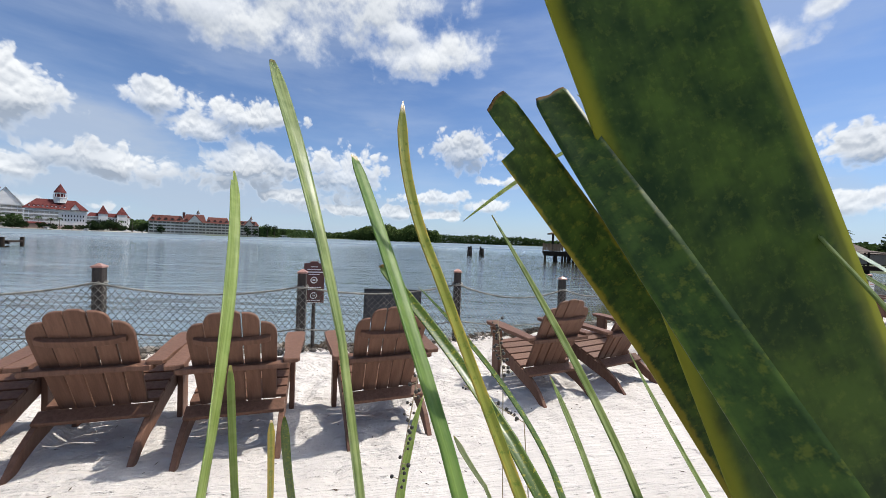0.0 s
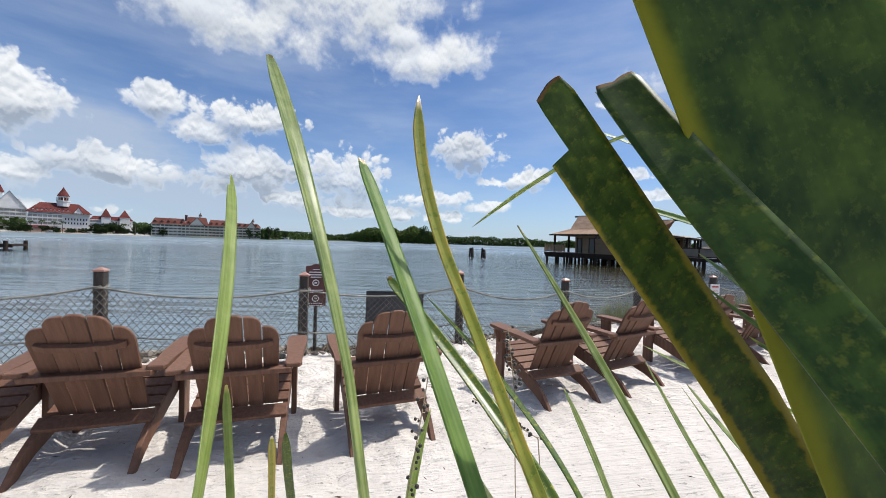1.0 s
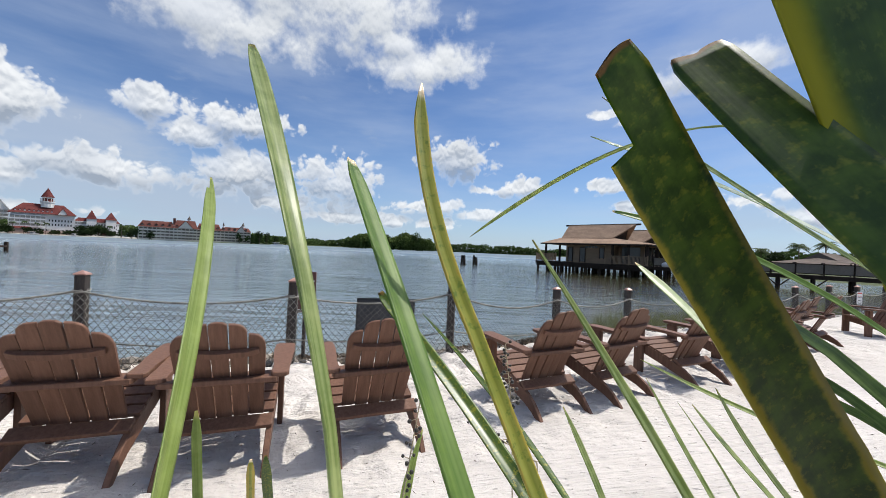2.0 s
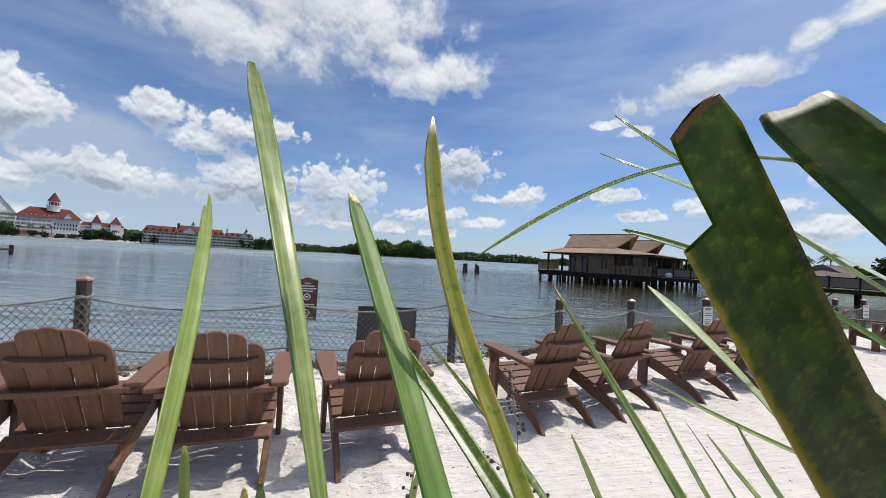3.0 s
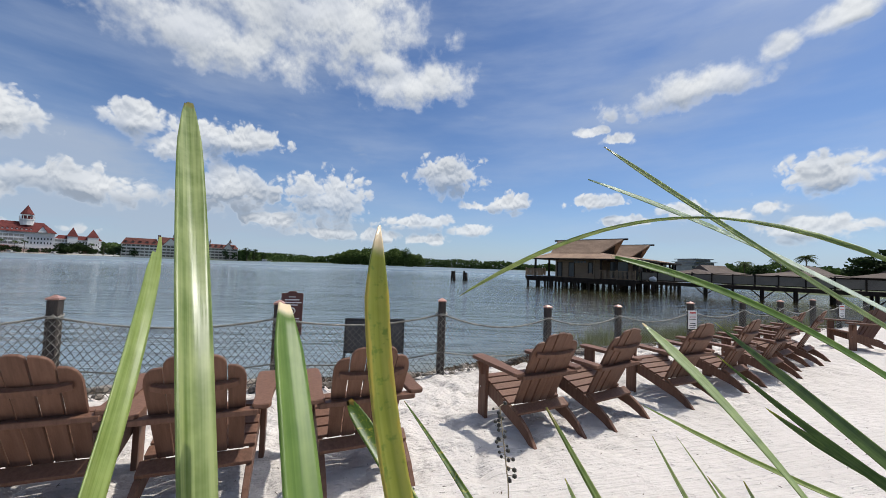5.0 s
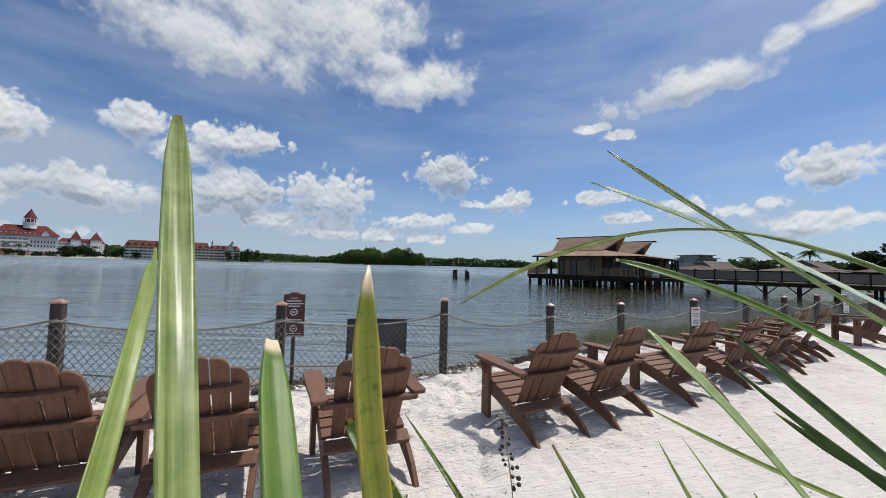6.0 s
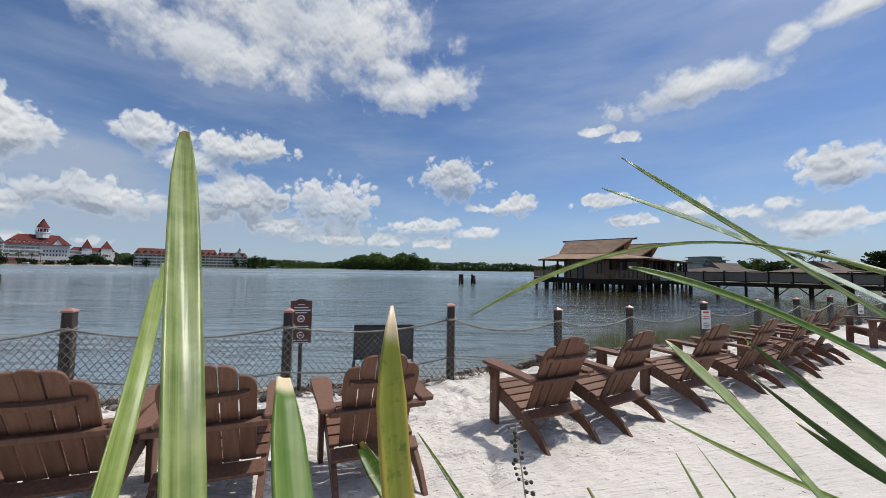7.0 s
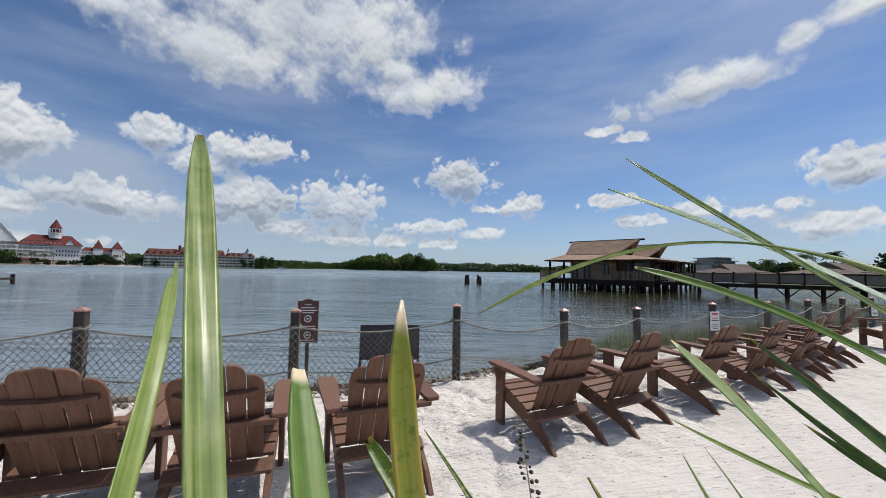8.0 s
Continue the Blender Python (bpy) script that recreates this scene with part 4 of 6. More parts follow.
def warning_sign():
    s = thing("warning_sign", pose(-2.07, 5.55, -0.09, 0, 0, 14), "brown warning sign with white lettering on a thin post", "sign")
    plate = part("sign_plate", prism([(-0.15, 0.66), (0.15, 0.66), (0.15, 1.28), (0.06, 1.28), (0.05, 1.31), (-0.05, 1.31), (-0.06, 1.28), (-0.15, 1.28)], 0.022, "y", 0.004), SIGN_BROWN, s)
    part("sign_post", tube([(0, 0.03, -0.5), (0, 0.03, 0.9)], 0.028, 8), POST, s)
    for i, (z, w, h) in enumerate(((1.22, 0.05, 0.010), (1.175, 0.10, 0.016), (1.135, 0.13, 0.016), (1.10, 0.08, 0.014), (0.90, 0.11, 0.014), (0.865, 0.12, 0.014), (0.70, 0.10, 0.012), (0.665, 0.12, 0.012))):
        part("lettering", boxed(-w, w, -0.018, -0.0125, z, z + h), SIGN_WHITE, plate, "white line of lettering")
    for z in (1.02, 0.78):
        ring = [(0.045 * math.cos(a), -0.0155, z + 0.045 * math.sin(a)) for a in np.linspace(0, 2 * math.pi, 21)]
        part("pictogram", tube(ring, 0.009, 5), SIGN_WHITE, plate, "white ring pictogram", True)
        part("pictogram_bar", boxed(-0.02, 0.02, -0.018, -0.0125, z - 0.012, z + 0.012), SIGN_WHITE, plate)
    return s


warning_sign()


def notice(m, label):
    s = thing("notice_plate", m, label, "sign")
    plate = part("sign_plate", boxed(-0.13, 0.13, -0.006, 0.006, 0, 0.46, bevel=0.004), SIGN_WHITE, s)
    part("heading", boxed(-0.09, 0.09, -0.0105, -0.007, 0.385, 0.425), SIGN_RED, plate, "red heading band")
    for z, w in ((0.29, 0.09), (0.235, 0.10), (0.13, 0.08), (0.08, 0.10), (0.035, 0.07)):
        part("lettering", boxed(-w, w, -0.0105, -0.007, z, z + 0.018), SIGN_RED if z > 0.26 else SIGN_BLACK, plate, "line of lettering")
    return s


notice(pose(6.47, 9.385, 0.33, 0, 0, 12), "white notice with a red heading fixed to a fence post")
notice(pose(14.93, 13.69, 0.33, 0, 0, 12), "white notice with a red heading fixed to a fence post")


def standing_board():
    s = thing("standing_board", pose(-1.08, 6.95, -0.40, 0, 0, 8) @ Matrix.Diagonal((0.9, 1, 1, 1)), "dark standing board in a black frame at the water's edge", "board")
    tilt = pose(0, 0, 0, -6, 0, 0)
    for name, b, mat in (("panel", (-0.57, 0.57, -0.01, 0.01, 0.46, 1.0), BOARD), ("frame_top", (-0.61, 0.61, -0.022, 0.022, 1.0, 1.045), SIGN_BLACK), ("frame_bottom", (-0.61, 0.61, -0.022, 0.022, 0.415, 0.46), SIGN_BLACK)):
        part(name, boxed(*b, bevel=0.004 if name != "panel" else 0.0, m=tilt), mat, s)
    for x in (-0.59, 0.59):
        part("frame_side", boxed(x - 0.02, x + 0.02, -0.022, 0.022, 0.46, 1.0, m=tilt), SIGN_BLACK, s)
        part("leg", tube([(x, 0.05, 0.45), (x * 1.08, -0.12, -0.02)], 0.022, 6), SIGN_BLACK, s)
        part("leg", tube([(x, 0.08, 0.45), (x * 1.02, 0.30, -0.15)], 0.022, 6), SIGN_BLACK, s)
    part("brace", boxed(-0.02, 0.02, 0.012, 0.03, 0.46, 1.0, m=tilt), SIGN_BLACK, s)


standing_board()

# ---------------------------------------------------------------- trees


def leaf_cloud(rng, blobs, count, size):
    """Small bent leaf clumps scattered through the outer parts of ellipsoids (x, y, z, rx, ry, rz)."""
    verts, faces = [], []
    weights = [b[3] * b[4] + b[4] * b[5] for b in blobs]
    for b in rng.choices(blobs, weights, k=count):
        while True:
            p = Vector((rng.gauss(0, 1), rng.gauss(0, 1), rng.gauss(0, 1)))
            if p.length > 0.1:
                break
        p = p.normalized() * (rng.uniform(0.55, 1.05) if rng.random() < 0.85 else rng.random())
        c = Vector((b[0] + p.x * b[3], b[1] + p.y * b[4], b[2] + p.z * b[5]))
        s = size * rng.uniform(0.5, 1.3)
        u = Vector((rng.gauss(0, 1), rng.gauss(0, 1), rng.gauss(0, 0.6))).normalized()
        w = u.cross(Vector((rng.gauss(0, 1), rng.gauss(0, 1), rng.gauss(0, 1)))).normalized()
        n = u.cross(w) * s * 0.25
        k = len(verts)
        verts += [c - u * s, c - w * s * 0.6 + n, c + u * s, c + w * s * 0.6 + n]
        faces += [(k, k + 1, k + 2), (k, k + 2, k + 3)]
    return verts, faces


def broadleaf_tree(x, y, h, r, seed, material, label, count=700, z=0.3):
    rng = random.Random(seed)
    t = thing("tree", pose(x, y, z), label, "tree", "shore trees")
    part("trunk", tube([(0, 0, -0.3), (0.02 * h, 0, h * 0.25), (0, 0.02 * h, h * 0.55)], h * 0.035, 7, 0.5), BARK, t)
    blobs = [(0, 0, h * 0.62, r * 0.7, r * 0.7, h * 0.34)]
    for i in range(7):
        a = i * 0.9 + rng.uniform(-0.3, 0.3)
        d = r * rng.uniform(0.4, 0.7)
        zc = h * rng.uniform(0.42, 0.82)
        part("limb", tube([(0, 0, h * 0.35), (d * 0.6 * math.cos(a), d * 0.6 * math.sin(a), zc)], h * 0.014, 5, 0.4), BARK, t)
        blobs.append((d * math.cos(a), d * math.sin(a), zc, r * rng.uniform(0.3, 0.48), r * rng.uniform(0.3, 0.48), h * rng.uniform(0.10, 0.18)))
    v, f = leaf_cloud(rng, blobs, count, r * 0.11)
    raw("crown", v, f, material, t)
    return t


def palm_tree(x, y, h, spread_, seed, z=0.3):
    rng = random.Random(seed)
    t = thing("palm_tree", pose(x, y, z), "tall palm with a ragged dark green crown on the far shore", "tree", "palms")
    bend = rng.uniform(-0.04, 0.04)
    part("trunk", tube([(bend * h * k * k, 0, h * k - 0.3 * (k == 0)) for k in (0, 0.25, 0.5, 0.75, 1.0)], h * 0.022, 8, 0.75), BARK, t)
    for i in range(18):
        a, up = i * 2.4, rng.uniform(-0.5, 0.9)
        verts, faces = [], []
        n = 9
        for k in range(n + 1):
            s = k / n
            r = spread_ * s
            z0 = h + spread_ * (up * s - (0.55 + 0.35 * up) * s * s)
            verts.append((bend * h + r * math.cos(a), r * math.sin(a), z0))
        for k in range(1, n + 1):
            for side in (-1, 1):
                p, q = Vector(verts[k - 1]), Vector(verts[k])
                l = spread_ * 0.30 * math.sin(math.pi * min(1.0, 0.15 + 0.85 * k / n)) + 0.05
                tip = q + Vector((-math.sin(a) * side * l + 0.3 * l * math.cos(a), math.cos(a) * side * l + 0.3 * l * math.sin(a), -0.55 * l))
                b = len(verts)
                verts += [tuple(p), tuple(q), tuple(tip)]
                faces.append((b, b + 1, b + 2))
        raw("frond", verts, faces, PALM, t)
    return t


def woods(name, label, seed, count, size, where, material=None):
    rng = random.Random(seed)
    verts, faces = [], []
    for _ in range(count):
        x, y, z = where(rng)
        s = size * rng.uniform(0.5, 1.4)
        u = Vector((rng.gauss(0, 1), rng.gauss(0, 1), rng.gauss(0, 0.7))).normalized() * s
        w = u.cross(Vector((rng.gauss(0, 1), rng.gauss(0, 1), rng.gauss(0, 1)))).normalized() * s * 0.7
        c = Vector((x, y, z))
        k = len(verts)
        verts += [c - u, c - w, c + u, c + w]
        faces.append((k, k + 1, k + 2, k + 3))
    tagged(raw(name, verts, faces, material or FAR_TREES), label, "woods", kind="stuff")


def isle_woods(rng):
    while True:
        u, v = rng.uniform(-1, 1), rng.uniform(-1, 1)
        if u * u + v * v < 1:
            break
    x, y = -80 + 59 * u, 465 + 22 * v
    h = (18.5 + 7.0 * noise.noise(Vector((x * 0.06, 3, 0))) + 4.5 * noise.noise(Vector((x * 0.25, y * 0.25, 1)))) * (1 - 0.6 * abs(u) ** 5)
    return x, y, h * rng.random() ** 0.6 * math.sqrt(max(0.05, 1 - 0.7 * v * v))


def far_woods(rng):
    x = rng.uniform(-420, 760)
    y = 815 + 30 * rng.random()
    h = 16.0 + 9 * noise.noise(Vector((x * 0.012, 0, 5))) + 5 * noise.noise(Vector((x * 0.06, y * 0.1, 2)))
    return x, y, -0.3 + h * rng.random()


def bend_woods(rng):
    a = rng.uniform(-29.5, -18.5)
    d = shore_range(a) + 8 + 16 * rng.random()
    x, y = d * math.sin(radians(a)), d * math.cos(radians(a))
    h = 9.0 + 5 * noise.noise(Vector((x * 0.2, y * 0.02, 9)))
    return x, y, 0.5 + h * rng.random() ** 0.7


def hotel_woods(rng):
    a = rng.uniform(-75, -28)
    d = 560 + 30 * rng.random()
    x, y = d * math.sin(radians(a)), d * math.cos(radians(a))
    h = 12.0 + 7 * noise.noise(Vector((x * 0.03, 0, 15)))
    return x, y, 0.5 + h * rng.random() ** 0.7


def right_woods(rng):
    a = rng.uniform(0.66, 1.75)
    d = 165 + 25 * rng.random()
    x, y = d * math.sin(a), d * math.cos(a)
    h = 5.5 + 3.5 * noise.noise(Vector((a * 9, 1, 4))) + 2 * noise.noise(Vector((a * 40, d * 0.1, 4)))
    return x, y, 0.5 + h * rng.random() ** 0.7


woods("island_woods", "low dense green woods covering a small island", 21, 19000, 1.1, isle_woods, ISLE_TREES)
woods("far_woods", "distant dark green tree line along the far shore", 22, 24000, 2.3, far_woods)
woods("shore_woods", "dark green trees where the far shore bends back", 23, 3500, 1.5, bend_woods)
woods("hotel_woods", "green trees behind the white hotel", 24, 6000, 2.2, hotel_woods)
woods("village_woods", "dark trees behind the brown lodge roofs", 25, 9000, 0.9, right_woods)
broadleaf_tree(-43.0, 452, 24.0, 7.5, 31, FAR_TREES, "tall rounded tree above the island woods", 900)
broadleaf_tree(-60.0, 455, 18.0, 6.5, 32, FAR_TREES, "broad tree among the island woods", 600)

# ---------------------------------------------------------------- the white hotel across the lake


def storey_block(parent, x0, x1, y0, y1, z0, storeys, floor_h, bay, back=None, band=None):
    """White galleries: recessed wall coloured for its shade, a slab and a railing band on each floor, a column at each
    bay.
    """
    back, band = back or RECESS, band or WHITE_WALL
    part("wall", boxed(x0 + 0.5, x1 - 0.5, y0 + 1.6, y1, z0, z0 + storeys * floor_h), back, parent, "gallery wall with its shade put into the colour")
    for k in range(storeys + 1):
        z = z0 + k * floor_h
        part("gallery_band", boxed(x0, x1, y0, y1 - 0.2, z - 0.35, z + (1.0 if k < storeys else 0.5)), band, parent, "pale gallery railing band")
    n = max(1, round((x1 - x0) / bay))
    for i in range(n + 1):
        x = x0 + (x1 - x0) * i / n
        part("column", boxed(x - 0.3, x + 0.3, y0 - 0.12, y0 + 0.5, z0, z0 + storeys * floor_h), band, parent)


def gabled(parent, x0, x1, y0, y1, z0, z1, wall_mat, roof_mat, over=0.8):
    """A cross gable that faces the lake."""
    xm = (x0 + x1) / 2
    bm = bmesh.new()
    pts = [(x0, z0), (x1, z0), (xm, z1)]
    a = [bm.verts.new((x, y0, z)) for x, z in pts]
    b = [bm.verts.new((x, y1, z)) for x, z in pts]
    bm.faces.new(a)
    bm.faces.new(b[::-1])
    for i in range(3):
        bm.faces.new((a[i], b[i], b[(i + 1) % 3], a[(i + 1) % 3]))
    part("gable_wall", bm, wall_mat, parent)
    bm = bmesh.new()
    rise = (z1 - z0) / ((x1 - x0) / 2) * over
    for s in (-1, 1):
        xe = x0 - over if s < 0 else x1 + over
        c = [(xe, y0 - over, z0 - rise), (xe, y1, z0 - rise), (xm, y1, z1), (xm, y0 - over, z1)]
        lo = [bm.verts.new((x, y, z + 0.08)) for x, y, z in c]
        hi = [bm.verts.new((x, y, z + 0.5)) for x, y, z in c]
        bm.faces.new(lo)
        bm.faces.new(hi[::-1])
        for i in range(4):
            bm.faces.new((lo[i], lo[(i + 1) % 4], hi[(i + 1) % 4], hi[i]))
    part("gable_roof", bm, roof_mat, parent)


def spire(parent, x, y, z0, r, drum_h, cone_h, sides=12, roof=None):
    roof = roof or RED_ROOF
    part("drum", tube([(x, y, z0), (x, y, z0 + drum_h)], r, sides), WHITE_WALL, parent)
    bm = bmesh.new()
    bmesh.ops.create_cone(bm, cap_ends=True, segments=sides, radius1=r * 1.3, radius2=0.05, depth=cone_h, matrix=Matrix.Translation((x, y, z0 + drum_h + cone_h / 2)))
    cone = part("spire_roof", bm, roof, parent)
    part("finial", tube([(x, y, z0 + drum_h + cone_h - 0.4), (x, y, z0 + drum_h + cone_h + 1.6)], 0.16, 5, 0.3), WHITE_WALL, cone)
    return cone


def dormers(parent, x0, x1, y, z, count):
    for i in range(count):
        x = x0 + (x1 - x0) * (i + 0.5) / count
        d = part("dormer", boxed(x - 0.9, x + 0.9, y, y + 3.0, z, z + 1.7), WHITE_WALL, parent)
        bm = bmesh.new()
        hip(bm, x - 1.2, x + 1.2, y - 0.3, y + 3.0, z + 1.7, z + 3.0, 0.0, "y")
        part("dormer_roof", bm, RED_ROOF, d)


def windows(parent, x0, x1, y, z, count, w, h):
    for i in range(count):
        x = x0 + (x1 - x0) * (i + 0.5) / count
        part("window", boxed(x - w / 2, x + w / 2, y - 0.08, y + 0.2, z, z + h), DARK_GLASS, parent, "dark window")


def main_hotel():
    h = thing("grand_hotel", pose(-395, 350, 0.4, 0, 0, 48.5) @ Matrix.Diagonal((0.66, 0.66, 1, 1)) @ Matrix.Translation((395, -8, 0)), "large white hotel with red hipped roofs and a round tower", "hotel")
    part("wall", boxed(-430, -366, 6, 24, 0, 19.5), WHITE_WALL, h)
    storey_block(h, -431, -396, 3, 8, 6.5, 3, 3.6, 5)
    windows(h, -428, -368, 5.96, 2.0, 15, 2.0, 3.2)
    windows(h, -394, -368, 5.96, 8.5, 8, 1.3, 2.0)
    windows(h, -394, -368, 5.96, 12.5, 8, 1.3, 2.0)
    part("terrace", boxed(-432, -366, -2.0, 6.2, 0, 3.2), PINK_STONE, h, "pinkish stone terrace wall")
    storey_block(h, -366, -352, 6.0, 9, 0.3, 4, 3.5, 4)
    part("arcade", boxed(-400, -376, 1.5, 6.2, 4.6, 6.0), WHITE_WALL, h)
    for i in range(9):
        part("column", boxed(-400 + i * 3 - 0.3, -400 + i * 3 + 0.3, 1.5, 2.1, 0, 4.6), WHITE_WALL, h)
    bm = bmesh.new()
    hip(bm, -433, -364, 2.0, 27, 19.4, 29.2, 14)
    part("roof", bm, RED_ROOF, h, "red hipped roof")
    dormers(h, -428, -388, 4.5, 20.6, 9)
    gabled(h, -384, -374, 2, 14, 19.6, 25.5, WHITE_WALL, RED_ROOF)
    part("tower_base", tube([(-395, 14, 26), (-395, 14, 31)], 7.2, 12), WHITE_WALL, h)
    part("tower_gallery", tube([(-395, 14, 31), (-395, 14, 31.8)], 8.0, 12), WHITE_WALL, h)
    for i in range(12):
        a = i * math.pi / 6
        part("tower_column", tube([(-395 + 7.2 * math.cos(a), 14 + 7.2 * math.sin(a), 31.8), (-395 + 7.2 * math.cos(a), 14 + 7.2 * math.sin(a), 35)], 0.35, 6), WHITE_WALL, h)
    part("tower_core", tube([(-395, 14, 31.8), (-395, 14, 35)], 5.4, 12), RED_ROOF, h)
    spire(h, -395, 14, 35, 5.6, 1.2, 9.2)
    # lower wing with two conical pavilions
    part("wing", boxed(-366, -314, 8, 18, 0, 14.5), WHITE_WALL, h)
    windows(h, -364, -316, 7.96, 3.0, 14, 1.3, 2.2)
    windows(h, -364, -316, 7.96, 7.0, 14, 1.3, 2.2)
    windows(h, -364, -316, 7.96, 11.0, 14, 1.3, 2.0)
    bm = bmesh.new()
    hip(bm, -367, -313, 6.5, 19.5, 14.5, 18.6, 5)
    part("wing_roof", bm, RED_ROOF, h, "red hipped roof")
    for x, w, top in ((-347.3, 5.6, 27.0), (-324.4, 6.4, 26.2)):
        p = part("pavilion", boxed(x - w, x + w, 4, 4 + 2 * w, 0, 17.6), WHITE_WALL, h)
        windows(p, x - w + 1, x + w - 1, 3.96, 4.0, 4, 1.2, 2.2)
        windows(p, x - w + 1, x + w - 1, 3.96, 9.0, 4, 1.2, 2.2)
        bm = bmesh.new()
        hip(bm, x - w - 0.8, x + w + 0.8, 3.2, 4.8 + 2 * w, 17.6, top, w + 0.7)
        part("pavilion_roof", bm, RED_ROOF, h, "steep red pyramid roof")
    for x0, x1, top in ((-430, -408, 6.5), (-364, -352, 4.2), (-338, -330, 3.8)):
        bm = bmesh.new()
        hip(bm, x0, x1, -6, 2, top - 1.8, top, 3)
        k = part("beach_pavilion", bm, RED_ROOF, h, "low red-roofed beach pavilion")
        part("pavilion_wall", boxed(x0 + 1, x1 - 1, -5, 1, 0, top - 1.8), PINK_STONE, k)
    return h


def left_hotel():
    h = thing("hotel_wing", pose(-453, 350, 0.4, 0, 0, 52.3) @ Matrix.Diagonal((0.62, 0.62, 1, 1)) @ Matrix.Translation((453, -6, 0)), "white clapboard hotel wing with a grey gabled roof and galleries", "hotel")
    part("wall", boxed(-520, -434, 6, 26, 0, 23), WHITE_WALL, h)
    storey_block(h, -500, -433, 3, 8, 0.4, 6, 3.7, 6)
    bm = bmesh.new()
    hip(bm, -522, -432, 3, 28, 23, 33, 10)
    part("roof", bm, GREY_ROOF, h, "grey hipped roof")
    gabled(h, -470, -434, 2, 16, 23, 40, WHITE_WALL, GREY_ROOF, 1.2)
    spire(h, -462, 20, 36, 4.0, 3.0, 8.0)
    return h


def lodge_wing():
    h = thing("lodge_building", pose(-245, 350, -0.2, 0, 0, 35) @ Matrix.Diagonal((0.82, 0.82, 1, 1)) @ Matrix.Translation((245, -4, 0)), "long white lodge with stacked galleries, red roofs and cupolas", "hotel")
    for x0, x1, yo, top in ((-299, -268, 2, 14.2), (-268, -246, 0, 16.2), (-246, -222, 2, 14.6), (-222, -190, 3, 12.6)):
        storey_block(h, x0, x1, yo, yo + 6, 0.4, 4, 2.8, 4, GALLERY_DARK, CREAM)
        part("wall", boxed(x0, x1, yo + 5, yo + 15, 0, 12), WHITE_WALL, h)
        bm = bmesh.new()
        hip(bm, x0 - 0.8, x1 + 0.8, yo - 0.8, yo + 16, 11.6, top + 3.2, 3)
        part("roof", bm, LODGE_ROOF, h, "dull red shingle roof")
        for i in range(int((x1 - x0) / 6)):
            xd = x0 + 3 + i * 6
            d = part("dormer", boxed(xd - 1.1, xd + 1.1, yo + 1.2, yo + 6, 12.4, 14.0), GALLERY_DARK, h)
            bm = bmesh.new()
            hip(bm, xd - 1.6, xd + 1.6, yo + 0.6, yo + 6, 14.0, 15.2, 0.0, "y")
            part("dormer_roof", bm, LODGE_ROOF, d)
    gabled(h, -264, -250, -1, 8, 11.8, 18.6, CREAM, LODGE_ROOF)
    gabled(h, -206, -195, 1.5, 8, 11.0, 16.8, CREAM, LODGE_ROOF)
    for x, z in ((-254, 18.4), (-198, 15.6), (-219, 14.8)):
        spire(h, x, 9, z, 1.5 if z > 15 else 0.9, 2.2, 3.4, 8, DARK_ROOF)
    part("chimney", boxed(-269, -266.5, 6, 8.5, 15, 21), LODGE_ROOF, h)
    return h


main_hotel()
left_hotel()
lodge_wing()
for x, y, hh, r, s in ((-352, 347, 13, 8.0, 41), (-342, 349, 14.0, 7.5, 42), (-335, 350, 11, 5, 43), (-385, 349, 5, 4.5, 44), (-372, 350, 5.5, 4.5, 45), (-312, 352, 9, 5, 46), (-306, 352, 10, 4.5, 47), (-294, 352, 9, 3.2, 48), (-205, 351, 12, 3.4, 49), (-186, 352, 15, 4.2, 50), (-180, 354, 14, 4.5, 51), (-290, 349, 7, 2.6, 53), (-347, 346, 10.5, 8, 58), (-399, 347, 6, 4, 71), (-409, 346, 7, 4, 72), (-428, 345, 9, 5, 73), (-437, 344, 10, 6, 74), (-173, 357, 10, 4.5, 52), (-321, 350, 9, 4.0, 56), (-329, 349, 7, 4.5, 59), (-362, 349, 6, 5, 57)):
    k = 0.985 * (shore_range(math.degrees(math.atan2(x, y))) + 12) / math.hypot(x, y)
    broadleaf_tree(x * k, y * k, hh * 1.25, r * 1.1, s, OAK, "dark rounded shore tree before the white hotel", 800, -0.27 * hh)
for x, y, hh, s in ((-424, 346, 12, 61), (-414, 347, 13, 62), (-402, 348, 12, 63), (-392, 347, 12.5, 64), (-330, 348, 13, 65), (-318, 348, 14, 66), (-434, 344, 13, 67)):
    k = 0.985 * (shore_range(math.degrees(math.atan2(x, y))) + 12) / math.hypot(x, y)
    palm_tree(x * k, y * k, hh * 0.85, 3.0, s)


def boat(m, l, label):
    b = thing("boat", m, label, "boat")
    hull = [(-l / 2, 0.9), (l / 2 * 0.75, 0.9), (l / 2, 1.3), (l / 2 * 0.8, 0), (-l / 2, 0)]
    part("hull", prism(hull, l * 0.3, "y", 0.1), WHITE_WALL, b)
    part("cabin", boxed(-l * 0.2, l * 0.18, -l * 0.1, l * 0.1, 0.9, 2.4, bevel=0.15), WHITE_WALL, b)
    part("windscreen", boxed(-l * 0.16, l * 0.185, -l * 0.105, l * 0.105, 1.5, 2.0), DARK_GLASS, b)
    part("canopy", boxed(-l * 0.4, l * 0.2, -l * 0.13, l * 0.13, 2.6, 2.75, bevel=0.05), WHITE_WALL, b)
    for x in (-0.36, 0.16):
        part("canopy_post", tube([(x * l, l * 0.1, 0.85), (x * l, l * 0.1, 2.62)], 0.05, 5), STEEL, b)
    return b


